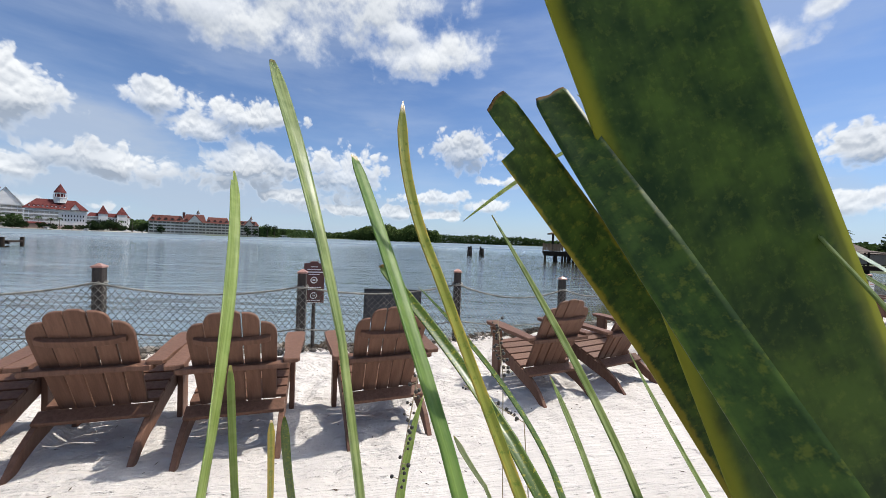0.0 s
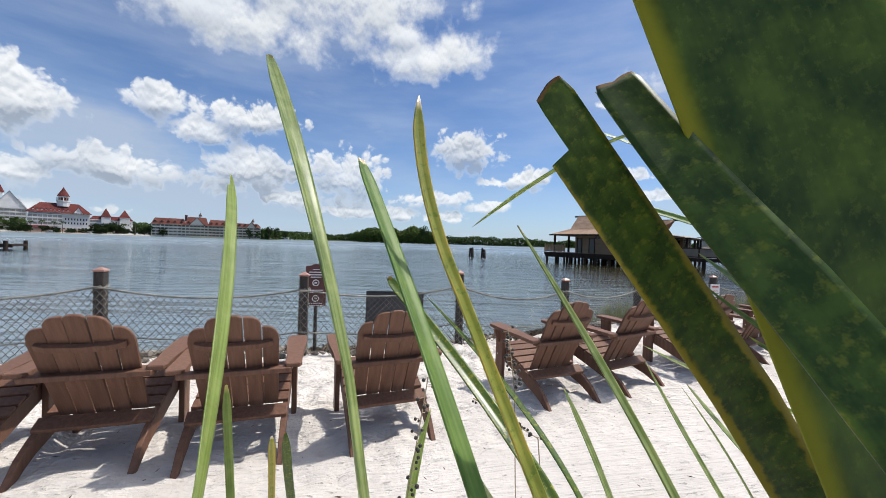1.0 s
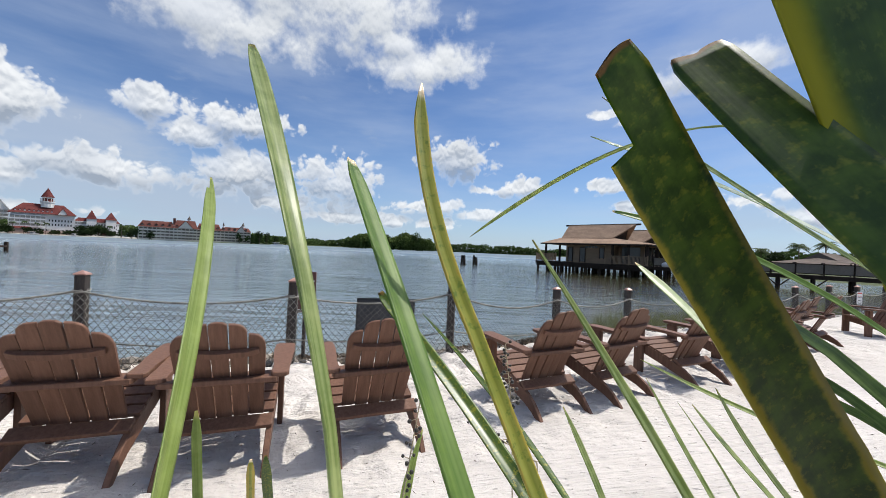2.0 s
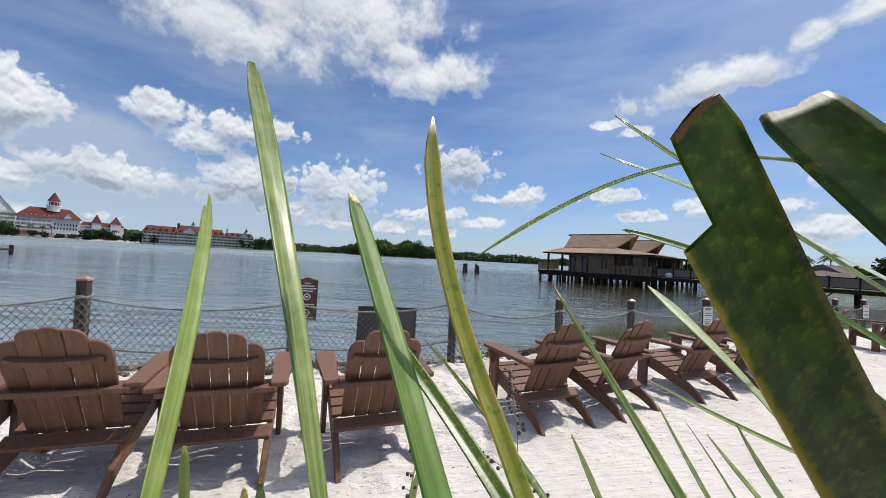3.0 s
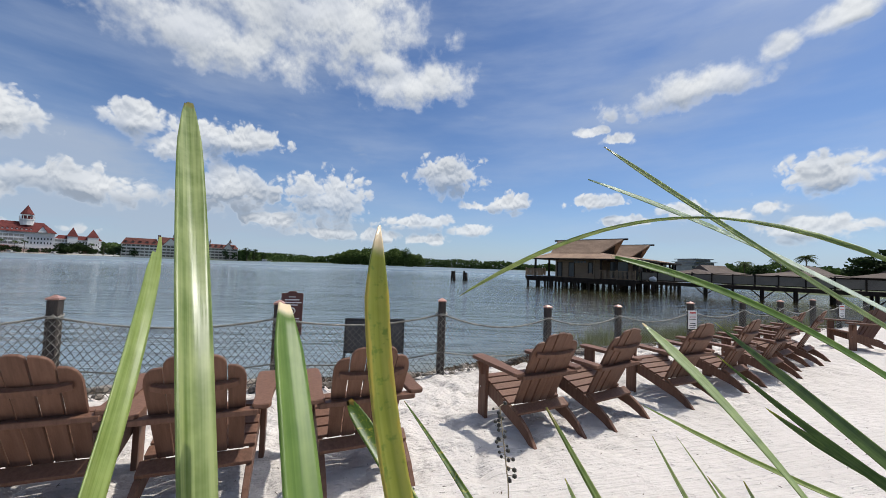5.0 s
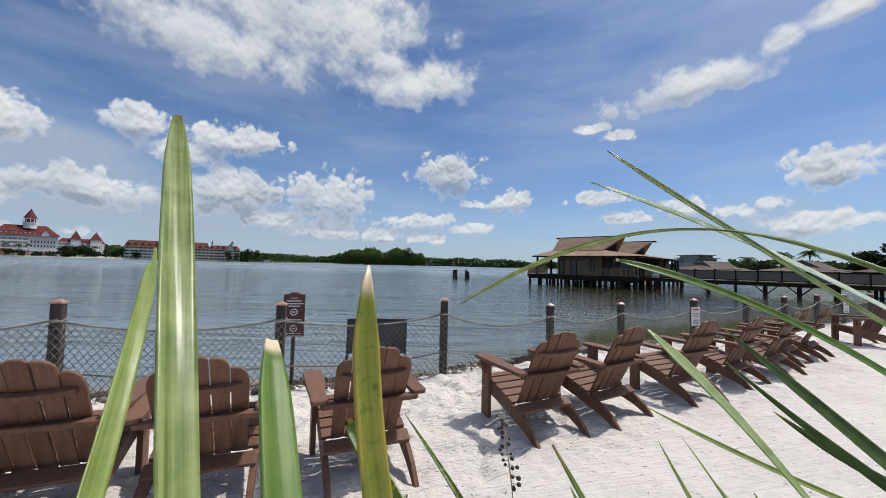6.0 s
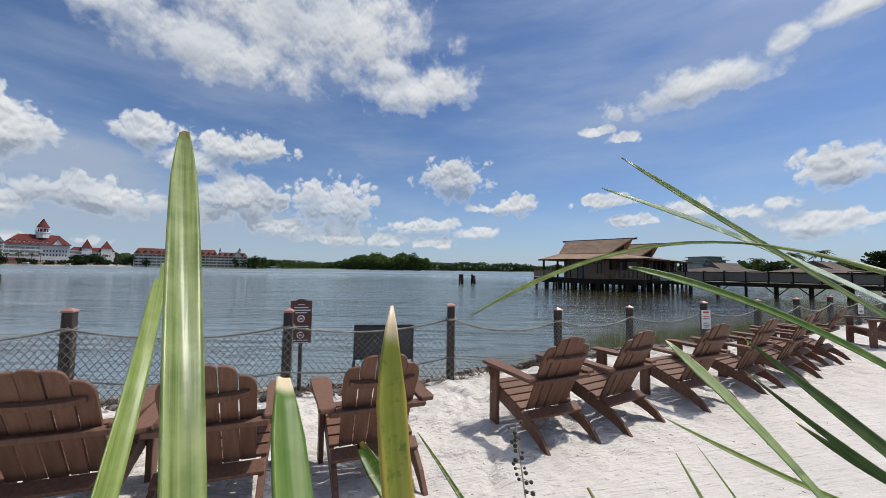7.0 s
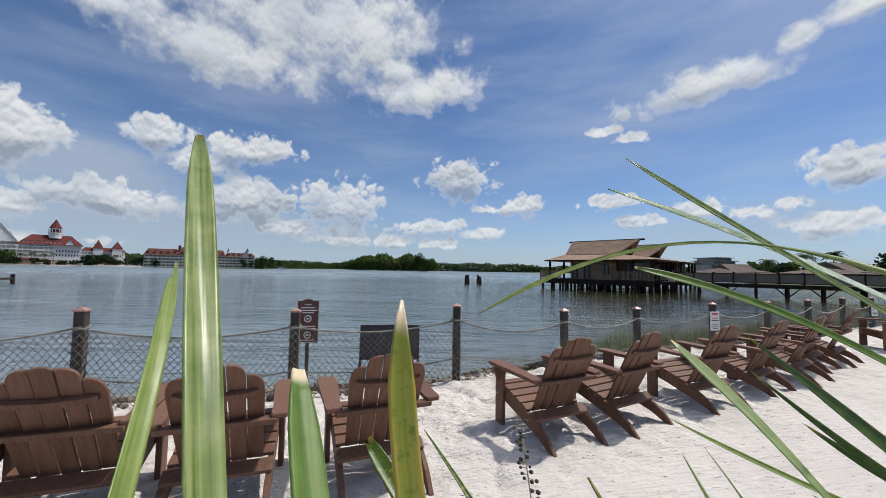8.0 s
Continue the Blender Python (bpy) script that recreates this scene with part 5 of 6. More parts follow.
boat(pose(-385, 330, WATER_Z), 9, "small white motor boat moored off the hotel beach")
boat(pose(-178, 372, WATER_Z, 0, 0, 8), 11, "white motor boat lying by the far shore")
boat(pose(-362, 345, WATER_Z, 0, 0, 170), 8, "small white motor boat moored off the hotel beach")

# ---------------------------------------------------------------- lake marks and docks


def pile_cluster(x, y, top, seed):
    c = thing("mooring_piles", pose(x, y, 0), "cluster of dark mooring piles standing in the lake", "piling", "mooring piles")
    rng = random.Random(seed)
    for i in range(5):
        a = i * 1.2566
        h = top - rng.uniform(0, 0.35)
        part("support_post", tube([(0.34 * math.cos(a), 0.34 * math.sin(a), -1.4), (0.20 * math.cos(a), 0.20 * math.sin(a), h)], 0.14, 8, 0.9), DARK_WOOD, c)
    ring = [(0.42 * math.cos(a), 0.42 * math.sin(a), top - 0.75) for a in np.linspace(0, 2 * math.pi, 15)]
    part("binding", tube(ring, 0.05, 5), POST, c, "dark cable binding")


pile_cluster(1.95, 57, 1.15, 1)
pile_cluster(3.85, 57.6, 1.1, 2)


def timber_dock():
    d = thing("timber_dock", pose(-45.0, 34.5, -0.42, 0, 0, 25), "dark timber dock end standing in the lake", "dock")
    part("deck", boxed(-14, 1.2, -1.2, 1.2, 0.42, 0.6), DARK_WOOD, d)
    part("beam", boxed(-14, 1.3, -1.32, -1.2, -0.1, 0.1), DARK_WOOD, d)
    part("beam", boxed(-14, 1.3, -1.32, -1.2, 0.3, 0.5), DARK_WOOD, d)
    for x in (0.9, -2.4, -5.7, -9.0, -12.3):
        for y in (-1.45, 1.45):
            part("support_post", tube([(x, y, -1.5), (x, y, 0.95)], 0.17, 8), DARK_WOOD, d)


timber_dock()

# ---------------------------------------------------------------- bungalows over the water


def rail(parent, x0, y0, x1, y1, z, mat, panel=None, pitch=0.14, height=1.05):
    """A railing from one point to another; pickets, or a mesh panel."""
    l = math.hypot(x1 - x0, y1 - y0)
    m = pose(x0, y0, z, 0, 0, math.degrees(math.atan2(y1 - y0, x1 - x0)))
    r = part("top_rail", boxed(0, l, -0.06, 0.06, height - 0.06, height, m=m), mat, parent)
    part("bottom_rail", boxed(0, l, -0.04, 0.04, 0.10, 0.17, m=m), mat, r)
    n = max(1, round(l / 1.9))
    for i in range(n + 1):
        x = l * i / n
        part("rail_post", boxed(x - 0.06, x + 0.06, -0.065, 0.065, 0.0, height + 0.12, m=m), mat, r)
    if panel:
        part("mesh_panel", boxed(0, l, -0.012, 0.012, 0.17, height - 0.06, m=m), panel, r, "grey mesh infill")
    else:
        bm = bmesh.new()
        for i in range(round(l / pitch)):
            x = (i + 0.5) * pitch
            box(bm, x - 0.03, x + 0.03, -0.02, 0.02, 0.17, height - 0.06, m=m)
        tagged(part("pickets", bm, mat, r), kind="stuff")
    return r


def bungalow(m):
    b = thing("water_bungalow", m, "tan timber bungalow on piles with a tall shingle roof", "bungalow", "bungalows over the water")
    D = 0.85
    part("deck", boxed(-0.9, 6.5, -3.4, 11.0, D - 0.32, D), DARK_WOOD, b, "dark timber deck on piles")
    rng = random.Random(5)
    for x in (-0.7, 1.7, 4.0, 6.2):
        for i in range(9):
            y = -3.1 + i * 1.72
            part("support_post", tube([(x, y, -1.4), (x + rng.uniform(-0.05, 0.05), y, D - 0.3)], 0.16, 8), DARK_WOOD, b)
    part("pile_beam", boxed(-0.8, -0.6, -3.3, 10.9, D - 0.62, D - 0.32), DARK_WOOD, b)
    w = part("house_wall", boxed(0, 5.4, 0.75, 6.9, D, 3.4), WALL_TAN, b, "tan horizontal siding")
    pw = part("porch_wall", boxed(1.4, 5.4, -2.2, 0.745, D, 3.4), WALL_TAN, b, "shaded tan wall behind the porch")
    part("patio_door", boxed(1.34, 1.5, -1.8, 0.3, D + 0.05, 3.0), DARK_GLASS, pw, "dark glazed patio door")
    for y0, y1, z0, z1 in ((6.05, 6.55, 1.0, 2.75), (4.35, 4.95, 1.0, 2.75), (1.95, 2.4, 1.55, 2.75)):
        win = part("window", boxed(-0.05, 0.1, y0, y1, z0, z1), DARK_GLASS, w, "narrow dark window")
        part("window_frame", boxed(-0.07, 0.05, y0 - 0.1, y0, z0 - 0.1, z1 + 0.1), DARK_WOOD, win)
        part("window_frame", boxed(-0.07, 0.05, y1, y1 + 0.1, z0 - 0.1, z1 + 0.1), DARK_WOOD, win)
        part("window_head", boxed(-0.07, 0.05, y0, y1, z1, z1 + 0.1), DARK_WOOD, win)
    for i in range(4):
        part("vent", boxed(-0.06, 0.1, 2.75 + i * 0.42, 3.05 + i * 0.42, 2.75, 3.05), DARK_GLASS, w, "dark carved vent")
    for y in (0.84, 1.75, 6.81):
        part("corner_board", boxed(-0.06, 0.1, y - 0.09, y + 0.09, D, 3.3), RAIL_WOOD, w)
    for x0, x1 in ((1.7, 2.7), (3.0, 4.0), (4.3, 5.2)):
        part("patio_door", boxed(x0, x1, -2.26, -2.1, D + 0.05, 3.1), DARK_GLASS, pw, "dark glazed patio door")
    for x, y in ((-0.75, 9.5), (-0.75, -3.2), (-0.75, -1.2), (-0.75, 0.6), (2.95, -3.2), (4.6, -3.2), (6.0, -3.2), (6.0, 3.0), (6.0, 9.5), (3.0, 9.5)):
        part("porch_post", boxed(x - 0.11, x + 0.11, y - 0.11, y + 0.11, D, 3.2), DARK_WOOD, b)
    # roof: low skirt with wide eaves, and a steep prow gable above it
    bm = bmesh.new()
    lo = [(-1.4, -3.8), (6.7, -3.8), (6.7, 9.9), (-1.4, 9.9)]
    hi = [(1.0, 1.2), (5.6, 1.2), (5.6, 8.3), (1.0, 8.3)]
    a = [bm.verts.new((x, y, 3.16)) for x, y in lo]
    c = [bm.verts.new((x, y, 3.30)) for x, y in lo]
    d = [bm.verts.new((x, y, 4.1)) for x, y in hi]
    bm.faces.new(a[::-1])
    for i in range(4):
        j = (i + 1) % 4
        bm.faces.new((a[i], a[j], c[j], c[i]))
        bm.faces.new((c[i], c[j], d[j], d[i]))
    bm.faces.new(d)
    skirt = part("skirt_roof", bm, SHINGLE, b, "brown cedar shingle eaves")
    part("fascia", boxed(-1.46, -1.4, -3.86, 9.96, 3.12, 3.30), DARK_WOOD, skirt)
    part("fascia", boxed(-1.4, 6.7, -3.86, -3.8, 3.12, 3.30), DARK_WOOD, skirt)
    for s in (-1, 1):
        bm = bmesh.new()
        xe = 3.3 + s * 2.4
        q = [(xe, 1.3, 3.95), (xe, 8.1, 3.95), (3.3, 8.3, 5.85), (3.3, -0.6, 5.85)]
        lo = [bm.verts.new(p) for p in q]
        hi = [bm.verts.new((p[0] + s * 0.1, p[1], p[2] + 0.14)) for p in q]
        bm.faces.new(lo)
        bm.faces.new(hi[::-1])
        for i in range(4):
            bm.faces.new((lo[i], lo[(i + 1) % 4], hi[(i + 1) % 4], hi[i]))
        part("upper_roof", bm, SHINGLE, b, "steep cedar shingle slope")
    bm = bmesh.new()
    g = [bm.verts.new(p) for p in ((1.2, 1.45, 3.95), (5.4, 1.45, 3.95), (3.3, 0.3, 5.7))]
    bm.faces.new(g)
    g2 = [bm.verts.new(p) for p in ((1.2, 1.6, 3.95), (5.4, 1.6, 3.95), (3.3, 0.5, 5.7))]
    bm.faces.new(g2[::-1])
    for i in range(3):
        bm.faces.new((g[i], g[(i + 1) % 3], g2[(i + 1) % 3], g2[i]))
    part("gable", bm, DARK_WOOD, b, "dark recessed gable screen")
    part("ridge_beam", boxed(3.18, 3.42, -1.1, 8.8, 5.83, 6.05), DARK_WOOD, b)
    rail(b, -0.85, 8.4, -0.85, 10.9, D, RAIL_WOOD)
    rail(b, -0.85, 10.9, 4.4, 10.9, D, RAIL_WOOD)
    rail(b, -0.85, -3.3, -0.85, 0.7, D, RAIL_WOOD)
    rail(b, 3.0, -3.3, 6.4, -3.3, D, RAIL_WOOD)
    return b


house = bungalow(pose(20.3, 44.6, 0, 0, 0, 45))
copy_thing(house, pose(28.1, 52.4, 0, 0, 0, 45))
bm = bmesh.new()
bmesh.ops.create_icosphere(bm, subdivisions=3, radius=0.42)
for v in bm.verts:
    v.co *= 1 + 0.25 * noise.noise(v.co * 4)
    v.co.z = max(v.co.z * 0.8, -0.26)
linen = new("cloth_bundle", mesh_of("cloth_bundle", bm, TOWEL, True))
linen.location = (24.2, 41.9, 1.12)
tagged(linen, "white cloth bundle lying on the timber walkway", "cloth")


def pier():
    p = thing("boardwalk", Matrix(), "long timber boardwalk on braced piles with mesh railings", "boardwalk")
    line = [(23.1, 42.4), (27.0, 39.6), (32.4, 35.3), (38.0, 30.4), (46.0, 23.0), (58.0, 12.0)]
    for (x0, y0), (x1, y1) in zip(line, line[1:]):
        l = math.hypot(x1 - x0, y1 - y0)
        m = pose(x0, y0, 0, 0, 0, math.degrees(math.atan2(y1 - y0, x1 - x0)))
        part("deck", boxed(-0.1, l + 0.1, 0.0, 2.6, 0.72, 0.85, m=m), DARK_WOOD, p)
        part("edge_beam", boxed(-0.1, l + 0.1, -0.14, -0.004, 0.48, 0.84, m=m), DARK_WOOD, p)
        n = max(2, round(l / 2.4))
        for i in range(n):
            x = l * (i + 0.5) / n
            for y in (0.15, 2.4):
                part("support_post", tube([m @ Vector((x, y, -1.5)), m @ Vector((x, y, 0.72))], 0.13, 7), DARK_WOOD, p)
            if i % 2 == 0:
                part("brace", tube([m @ Vector((x - 0.9, 0.1, 0.55)), m @ Vector((x, 0.1, -0.35))], 0.06, 4), DARK_WOOD, p)
                part("brace", tube([m @ Vector((x + 0.9, 0.1, 0.55)), m @ Vector((x, 0.1, -0.35))], 0.06, 4), DARK_WOOD, p)
            part("cap_beam", boxed(x - 0.12, x + 0.12, 0.0, 2.6, 0.5, 0.72, m=m), DARK_WOOD, p)
        for y in (0.06, 2.5):
            a, b = m @ Vector((0, y, 0)), m @ Vector((l, y, 0))
            rail(p, a.x, a.y, b.x, b.y, 0.85, DARK_WOOD, MESH_PANEL)


pier()


def lodge(x, y, turn, wx, wy, wall, ridge, roof, label):
    h = thing("lodge", pose(x, y, 0.5, 0, 0, turn), label, "building", "lodge buildings")
    part("wall", boxed(-wx, wx, -wy, wy, -0.5, wall), DARK_WOOD if roof is not GREY_ROOF else RECESS, h)
    bm = bmesh.new()
    hip(bm, -wx - 1.6, wx + 1.6, -wy - 1.6, wy + 1.6, wall - 0.4, ridge * 0.72, wy * 0.8)
    part("roof", bm, roof, h)
    bm = bmesh.new()
    hip(bm, -wx * 0.62, wx * 0.62, -wy * 0.5, wy * 0.5, ridge * 0.6, ridge, 0.4)
    part("upper_roof", bm, roof, h)
    n = max(3, round(wx / 1.6))
    for i in range(n):
        px = -wx + 2 * wx * (i + 0.5) / n
        part("window", boxed(px - 0.6, px + 0.6, -wy - 0.05, -wy + 0.1, 0.6, wall - 0.7), DARK_GLASS, h)


lodge(70, 95, 20, 8, 5, 2.0, 4.0, DARK_ROOF, "low brown lodge with a double hipped shingle roof")
lodge(84, 84, 30, 9, 6, 2.2, 4.3, DARK_ROOF, "low brown lodge with a wide hipped shingle roof")
lodge(95, 76, 40, 8, 6, 2.4, 5.0, DARK_ROOF, "low brown lodge with a tall hipped shingle roof")
lodge(108, 62, 50, 10, 7, 3.0, 6.8, DARK_ROOF, "low brown lodge with a tall hipped shingle roof")


def flat_building(x, y, turn):
    h = thing("terraced_building", pose(x, y, 0.3, 0, 0, turn), "grey terraced building with flat roofs beyond the lodges", "building")
    for x0, x1, z0, z1 in ((-9, 12, 0, 6.0), (-7, 5, 6.3, 7.6), (-5.5, 2.5, 7.9, 9.0)):
        tier = part("storey", boxed(x0, x1, -5, 5, z0, z1), RECESS, h)
        part("roof_slab", boxed(x0 - 1, x1 + 1, -6, 6, z1, z1 + 0.3), GREY_ROOF, tier, "grey roof slab")
        for i in range(6):
            xw = x0 + (x1 - x0) * (i + 0.5) / 6
            part("window", boxed(xw - 0.9, xw + 0.9, -5.08, -4.9, z1 - 1.3, z1 - 0.3), DARK_GLASS, tier, "dark window band")


flat_building(121, 175, 15)
for x, y, hh, r, s in ((108, 84, 11, 6, 71), (115, 80, 12, 6.5, 72), (121, 72, 13, 7, 73), (126, 66, 13, 7, 74), (104, 90, 8, 5, 75), (132, 58, 13, 7, 76), (80, 93, 4.6, 3.0, 77)):
    broadleaf_tree(x, y, hh, r, s, OAK, "dark rounded tree behind the brown lodges", 900)
for x, y, hh, s in ((84, 91, 6.2, 81), (87.5, 88, 6.6, 82), (80, 97, 5.0, 83)):
    palm_tree(x, y, hh, 2.6, s, 0.5)

# ---------------------------------------------------------------- strap-leaved plants round the camera
PLANTS = {}


def plant(key, x, y):
    PLANTS[key] = (thing("strap_leaf_plant", pose(x, y, 0), "clump of long green strap leaves growing out of the sand", "plant", "strap leaf plants"), Vector((x, y, 0)))


plant("west", -0.12, -0.25)
plant("mid", 0.30, -0.35)
plant("east", 0.75, 0.05)
plant("outer", 1.25, 0.30)
plant("low", -0.35, 1.05)
plant("beach", 1.42, 1.42)


def leaf(key, tip, a, b, width, material, point=0.05, blunt=0.12, fold=0.22, twist=0.0, curl=0.0, label="", face=(0.45, -0.85, 0.35), notch=0, taper=0.0, torn=0, swell=0.0):
    """One strap leaf: from its tip along tip + a u + b u^2, then down to the foot of its plant."""
    owner, foot = PLANTS[key]
    tip, a, b = Vector(tip), Vector(a), Vector(b)
    pts = [tip + a * u + b * u * u for u in np.linspace(0, 1, 22)]
    end, run = pts[-1], (a + 2 * b).normalized()
    gap = (foot - end).length
    c1, c2 = end + run * gap * 0.33, foot + Vector((0, 0, 0.45))
    for k in range(1, 15):
        s = k / 14
        pts.append(end * (1 - s) ** 3 + c1 * 3 * s * (1 - s) ** 2 + c2 * 3 * s * s * (1 - s) + foot * s ** 3)
    bm = bmesh.new()
    uv = bm.loops.layers.uv.new("leaf")
    look_at = Vector(face).normalized()
    rings, run_len = [], 0.0
    half = [(-1.0, 0.0), (-0.78, -0.25), (-0.5, -0.6), (-0.2, -0.92), (0.0, -1.0), (0.2, -0.92), (0.5, -0.6), (0.78, -0.25), (1.0, 0.0)]
    total = sum((p - q).length for p, q in zip(pts, pts[1:]))
    coords = {}
    main = sum((p - q).length for p, q in zip(pts[:22], pts[1:22]))
    for i, p in enumerate(pts):
        d = (pts[min(i + 1, len(pts) - 1)] - pts[max(i - 1, 0)]).normalized()
        side = d.cross(look_at).normalized()
        side = Matrix.Rotation(radians(twist + curl * min(run_len, main)), 3, d) @ side
        nrm = side.cross(d).normalized()
        if i:
            run_len += (p - pts[i - 1]).length
        w = width / 2 * (blunt + (1 - blunt) * min(1.0, run_len / point) ** 0.75) * (1 - 0.35 * max(0.0, run_len / total - 0.55))
        k = min(1.0, run_len / main)
        w *= max(0.12, 1 - taper * k + swell * k * k)
        thick = 0.0005
        loop = []
        for sgn in (1, -1):
            for x, z in (half if sgn > 0 else half[::-1]):
                lift = 0.0
                if notch:
                    reach = notch * width
                    tear = 0.15 + 0.85 * (0.5 + 0.5 * math.sin(x * 4.1 + notch * 9)) ** 2
                    lift = reach * tear * max(0.0, 1 - run_len / (2.2 * reach))
                q = p + side * (x * w) + nrm * (z * w * fold + sgn * thick) + d * lift
                v = bm.verts.new(q)
                coords[v] = (x * w, run_len)
                loop.append(v)
        rings.append(loop)
    n = len(rings[0])
    for i, (r0, r1) in enumerate(zip(rings, rings[1:])):
        for k in range(n):
            if i < torn and 5 <= k <= 11:
                continue
            bm.faces.new((r0[k], r0[(k + 1) % n], r1[(k + 1) % n], r1[k]))
    bm.faces.new((rings[0][:6] + rings[0][12:] if torn else rings[0])[::-1])
    bm.faces.new(rings[-1])
    bmesh.ops.delete(bm, geom=[v for v in bm.verts if not v.link_faces], context="VERTS")
    for fc in bm.faces:
        for lp in fc.loops:
            lp[uv].uv = coords[lp.vert]
    ob = part("leaf", bm, material, owner, label, True)
    ob.matrix_parent_inverse = Matrix.Translation(-foot)
    return ob


leaf("west", (-0.217, 0.500, 1.688), (0.185, -0.257, -0.193), (-0.016, -0.031, -0.064), 0.0110, LEAF_LIME, 0.07, 0.32, label="lime green strap leaf", notch=0.35, torn=2, taper=-0.66, swell=0.60, twist=-17.0, curl=-167)
leaf("west", (-0.070, 0.326, 1.774), (0.183, -0.235, -0.265), (-0.047, 0.067, 0.022), 0.0112, LEAF_GREEN, 0.06, 0.45, fold=0.30, label="green strap leaf with a torn tip", notch=0.5, taper=-0.93, swell=-0.56, twist=-8.8, curl=-186)
leaf("mid", (0.055, 0.207, 1.649), (0.082, -0.134, -0.137), (-0.007, 0.001, 0.006), 0.0103, LEAF_MID, 0.022, 0.4, label="blue-green strap leaf with a dry tip", taper=-0.29, swell=-0.58, twist=-28.8)
leaf("mid", (0.094, 0.174, 1.6755), (0.002, -0.030, -0.101), (0.024, 0.0, 0.0), 0.0065, LEAF_GOLD, 0.020, 0.06, label="yellowing strap leaf with a dry pale tip", taper=0.10)
leaf("east", (0.138, 0.572, 1.626), (0.331, -0.377, 0.263), (-0.193, 0.005, -0.219), 0.0075, LEAF_GREEN, 0.10, 0.06, taper=0.78, label="thin arching green leaf", face=(0.1, -0.9, -0.5))
leaf("mid", (0.045, 0.354, 1.562), (0.155, -0.134, -0.120), (-0.025, -0.007, 0.006), 0.0115, LEAF_SPOT, 0.02, 0.5, label="spotted dark green strap leaf", notch=0.4)
leaf("outer", (0.296, 0.494, 1.811), (0.420, 0.006, -0.262), (0.060, -0.02, -0.03), 0.0095, LEAF_GREEN, 0.06, 0.05, taper=0.2, label="slanting green leaf")
leaf("outer", (0.348, 0.672, 1.817), (0.632, -0.159, -0.251), (-0.053, 0.023, -0.078), 0.0230, LEAF_SHEEN, 0.10, 0.15, taper=0.15, fold=0.05, label="slanting green leaf with the sun's sheen painted pale below its tip", face=(0.17, -0.53, 0.74))
leaf("outer", (0.418, 0.733, 1.694), (0.450, -0.118, -0.100), (-0.037, 0.011, -0.100), 0.0150, LEAF_MID, 0.06, 0.30, label="slanting green leaf with a dry tip")
leaf("east", (0.387, 0.574, 1.598), (0.108, -0.177, -0.148), (-0.059, -0.021, 0.009), 0.0185, LEAF_BLUE, 0.05, 0.06, taper=0.82, fold=0.10, label="folded lime green leaf", face=(-0.06, -0.6, 0.78))
leaf("mid", (0.155, 0.219, 1.611), (0.107, -0.083, -0.182), (-0.037, 0.010, 0.045), 0.0052, LEAF_GREEN, 0.09, 0.06, label="narrow green leaf")
leaf("mid", (0.319, 0.669, 1.338), (0.102, -0.140, -0.222), (-0.022, 0.002, -0.006), 0.0125, LEAF_GREEN, 0.06, 0.08)
leaf("east", (0.534, 0.639, 1.594), (-0.014, -0.206, -0.077), (-0.064, -0.080, 0.010), 0.0108, LEAF_DEEP, 0.16, 0.05, face=(-0.87, -0.12, 0.47), label="deep green strap leaf")
leaf("east", (0.530, 0.630, 1.547), (0.070, -0.158, -0.118), (-0.026, -0.020, 0.028), 0.0108, LEAF_DEEP, 0.16, 0.05, face=(-0.80, -0.17, 0.47), label="deep green strap leaf")
leaf("east", (0.723, 0.767, 1.425), (0.072, -0.134, -0.083), (-0.003, 0.001, 0.022), 0.0140, LEAF_DEEP, 0.08, 0.06, face=(-0.80, -0.17, 0.47))
leaf("outer", (0.632, 1.022, 1.334), (0.399, -0.198, -0.184), (-0.012, -0.047, 0.054), 0.0120, LEAF_LIME, 0.15, 0.05)
leaf("east", (0.519, 0.777, 1.362), (0.125, -0.185, -0.332), (0.008, -0.027, 0.012), 0.0120, LEAF_GREEN, 0.12, 0.05)
leaf("beach", (1.077, 1.576, 1.020), (0.315, -0.163, -0.469), (-0.055, 0.026, -0.003), 0.0130, LEAF_GREEN, 0.25, 0.05)
leaf("mid", (0.079, 0.453, 1.527), (0.231, -0.291, -0.153), (-0.107, 0.040, 0.059), 0.0060, LEAF_SPOT, 0.12, 0.06)
leaf("west", (-0.134, 0.372, 1.434), (-0.005, 0.027, -0.237), (0.0, 0.005, 0.0), 0.0088, LEAF_LIME, 0.025, 0.3)
leaf("low", (-0.198, 0.602, 1.252), (-0.097, 0.206, -0.350), (-0.003, -0.001, 0.0), 0.0130, LEAF_GOLD, 0.04, 0.3)
leaf("low", (-0.172, 0.598, 1.263), (-0.076, 0.201, -0.357), (0.014, 0.007, 0.001), 0.0160, LEAF_SPOT, 0.05, 0.2)
leaf("mid", (0.074, 0.672, 1.285), (-0.067, -0.132, -0.197), (0.040, 0.001, -0.004), 0.0170, LEAF_LIME, 0.09, 0.06)
leaf("mid", (0.134, 0.306, 1.400), (0.041, 0.216, -0.182), (0.013, -0.002, -0.009), 0.0066, LEAF_LIME, 0.05, 0.06)
leaf("east", (0.438, 0.469, 1.451), (0.081, -0.010, -0.152), (0.018, -0.011, 0.007), 0.0090, LEAF_GREEN, 0.05, 0.06)
leaf("east", (0.523, 0.639, 1.365), (0.049, -0.144, -0.113), (0.008, -0.007, 0.005), 0.0120, LEAF_GREEN, 0.05, 0.06)
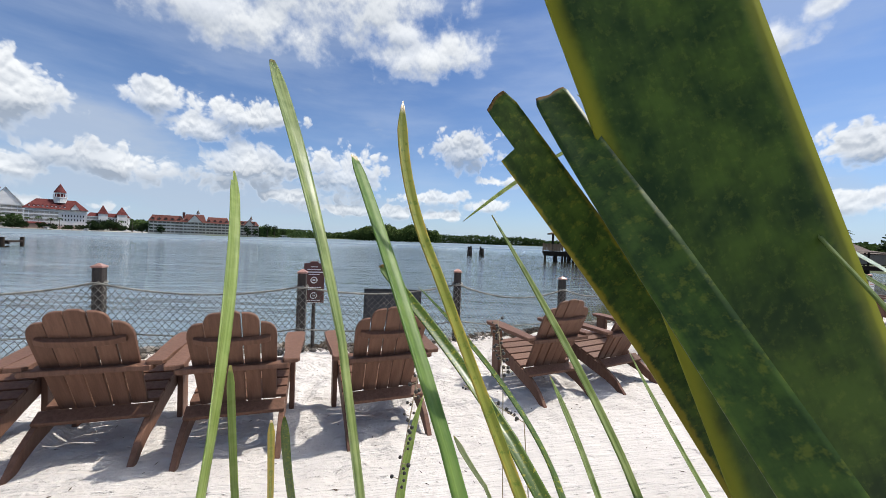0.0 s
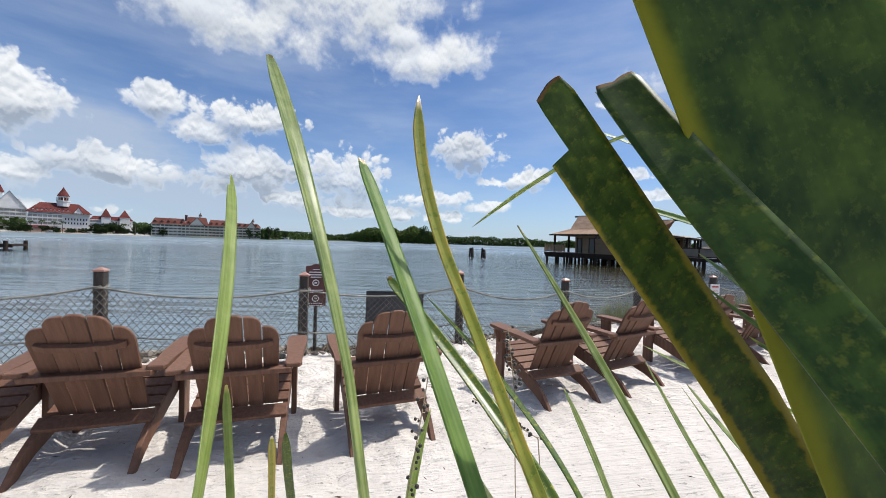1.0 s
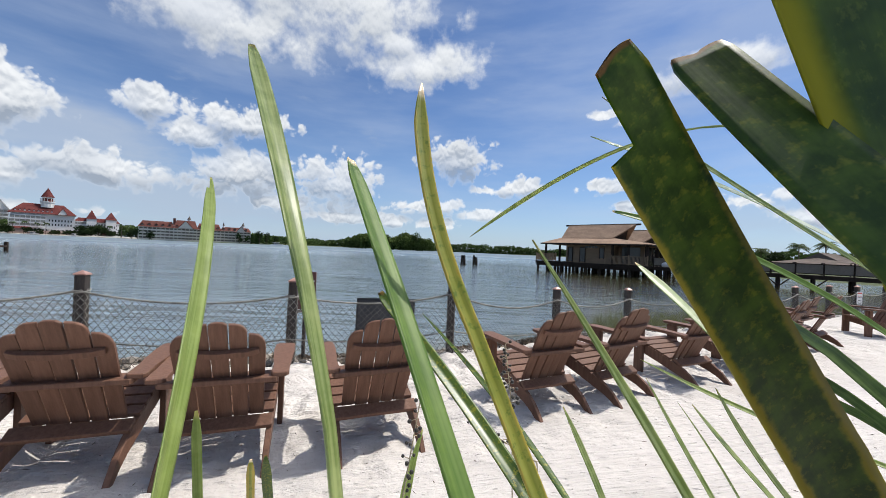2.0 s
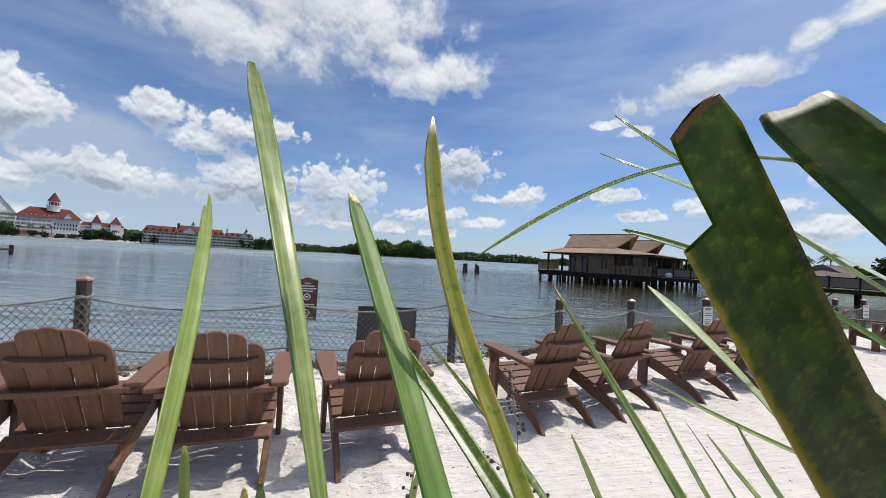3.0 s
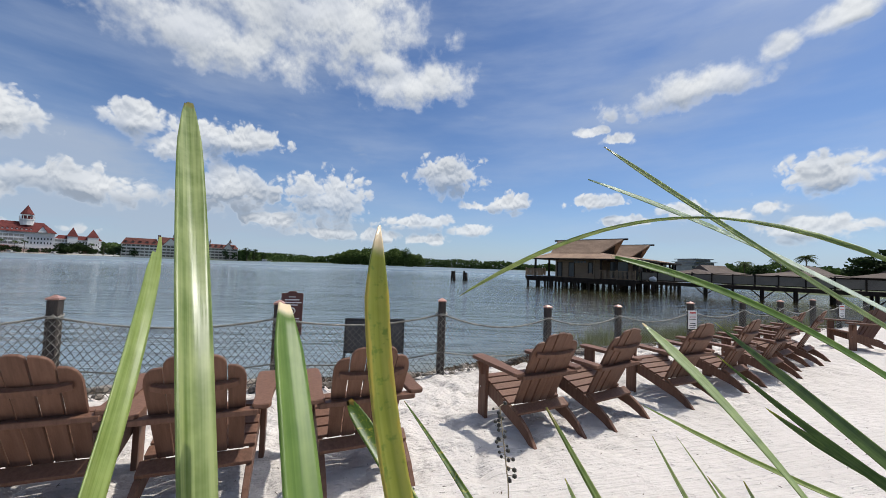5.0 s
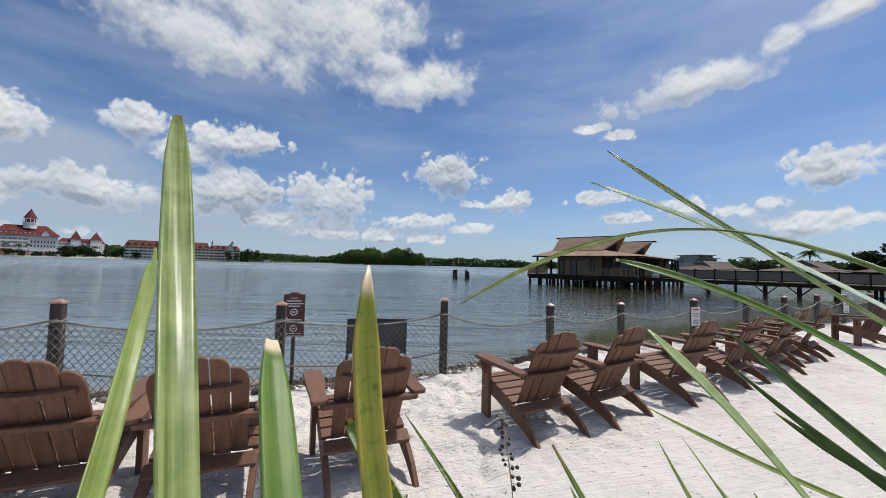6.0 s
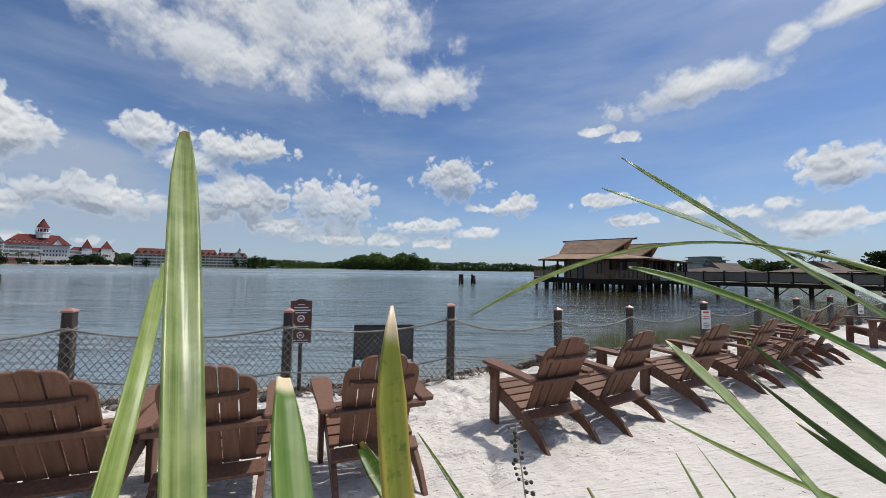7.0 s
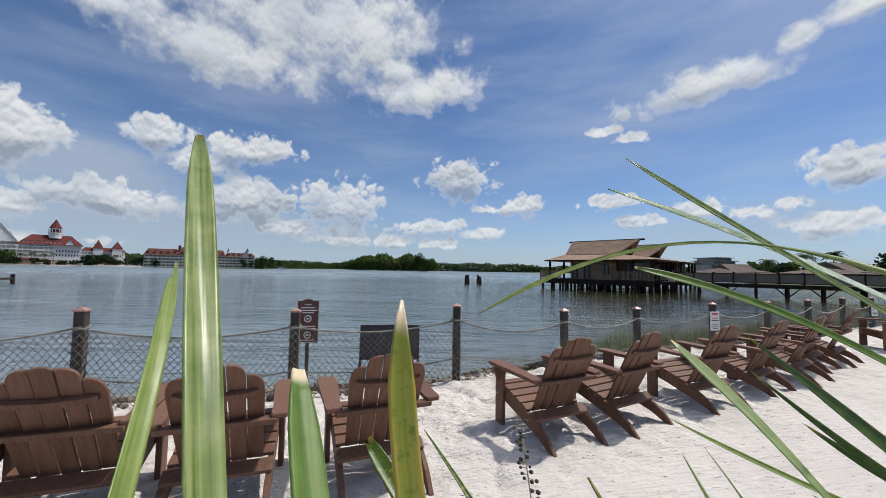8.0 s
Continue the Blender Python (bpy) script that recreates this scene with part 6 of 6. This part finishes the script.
leaf("mid", (0.1405, 0.094, 1.6455), (0.100, 0.058, -0.099), (0.004, -0.008, -0.012), 0.0180, LEAF_DARK, 0.004, 0.85, fold=0.10, label="dark green strap leaf with a torn brown tip", face=(-0.20, -0.97, 0.12), torn=3, notch=0.12, taper=-0.42)
leaf("east", (0.1665, 0.103, 1.6535), (0.020, -0.036, -0.058), (0.004, -0.004, -0.004), 0.0135, LEAF_DARK, 0.004, 0.85, fold=0.03, label="dark green strap leaf with a brown cut tip", face=(-0.20, -0.97, 0.12), notch=0.10, taper=-0.2)
# the torn dark strap leaf again, added broader where it stood earlier
leaf("east", (0.1805, 0.092, 1.738), (0.072, 0.0, -0.180), (0.020, -0.004, -0.045), 0.0820, LEAF_BROAD, 0.01, 0.9, fold=0.06, face=(0.1, -1.0, 0.12), label="dark green strap leaf built a second time, broad and with yellow edges")


def berry_stalk(points, seed, count):
    s = thing("berry_stalk", pose(points[-1][0], points[-1][1], 0), "dry pale stalk set with small dark berries", "plant", "berry stalks")
    foot = Vector((points[-1][0], points[-1][1], 0))
    stem = part("stem", tube(points, 0.0010, 6), STALK, s)
    stem.matrix_parent_inverse = Matrix.Translation(-foot)
    rng = random.Random(seed)
    top, nxt = Vector(points[0]), Vector(points[1])
    for i in range(count):
        p = top.lerp(nxt, i / count) + Vector((rng.choice((-1, 1)) * rng.uniform(0.002, 0.012), rng.uniform(-0.008, 0.008), rng.uniform(-0.004, 0.004)))
        k = (top.lerp(nxt, i / count) - p) * 0.9
        pedicel = part("pedicel", tube([p, p + k], 0.0006, 4), STALK, s)
        pedicel.matrix_parent_inverse = Matrix.Translation(-foot)
        bm = bmesh.new()
        bmesh.ops.create_icosphere(bm, subdivisions=1, radius=rng.uniform(0.0024, 0.0042), matrix=Matrix.Translation(p))
        ob = part("berry", bm, BERRY, s, "", True)
        ob.matrix_parent_inverse = Matrix.Translation(-foot)


berry_stalk([(0.218, 0.700, 1.435), (0.228, 0.66, 1.33), (0.226, 0.61, 1.20), (0.23, 0.5, 0.8), (0.25, 0.45, 0.0)], 5, 26)
berry_stalk([(0.075, 0.560, 1.385), (0.050, 0.50, 1.20), (0.04, 0.45, 0.8), (0.03, 0.42, 0.0)], 6, 26)
berry_stalk([(0.150, 0.620, 1.330), (0.260, 0.60, 1.275), (0.30, 0.5, 0.7), (0.30, 0.42, 0.0)], 7, 20)
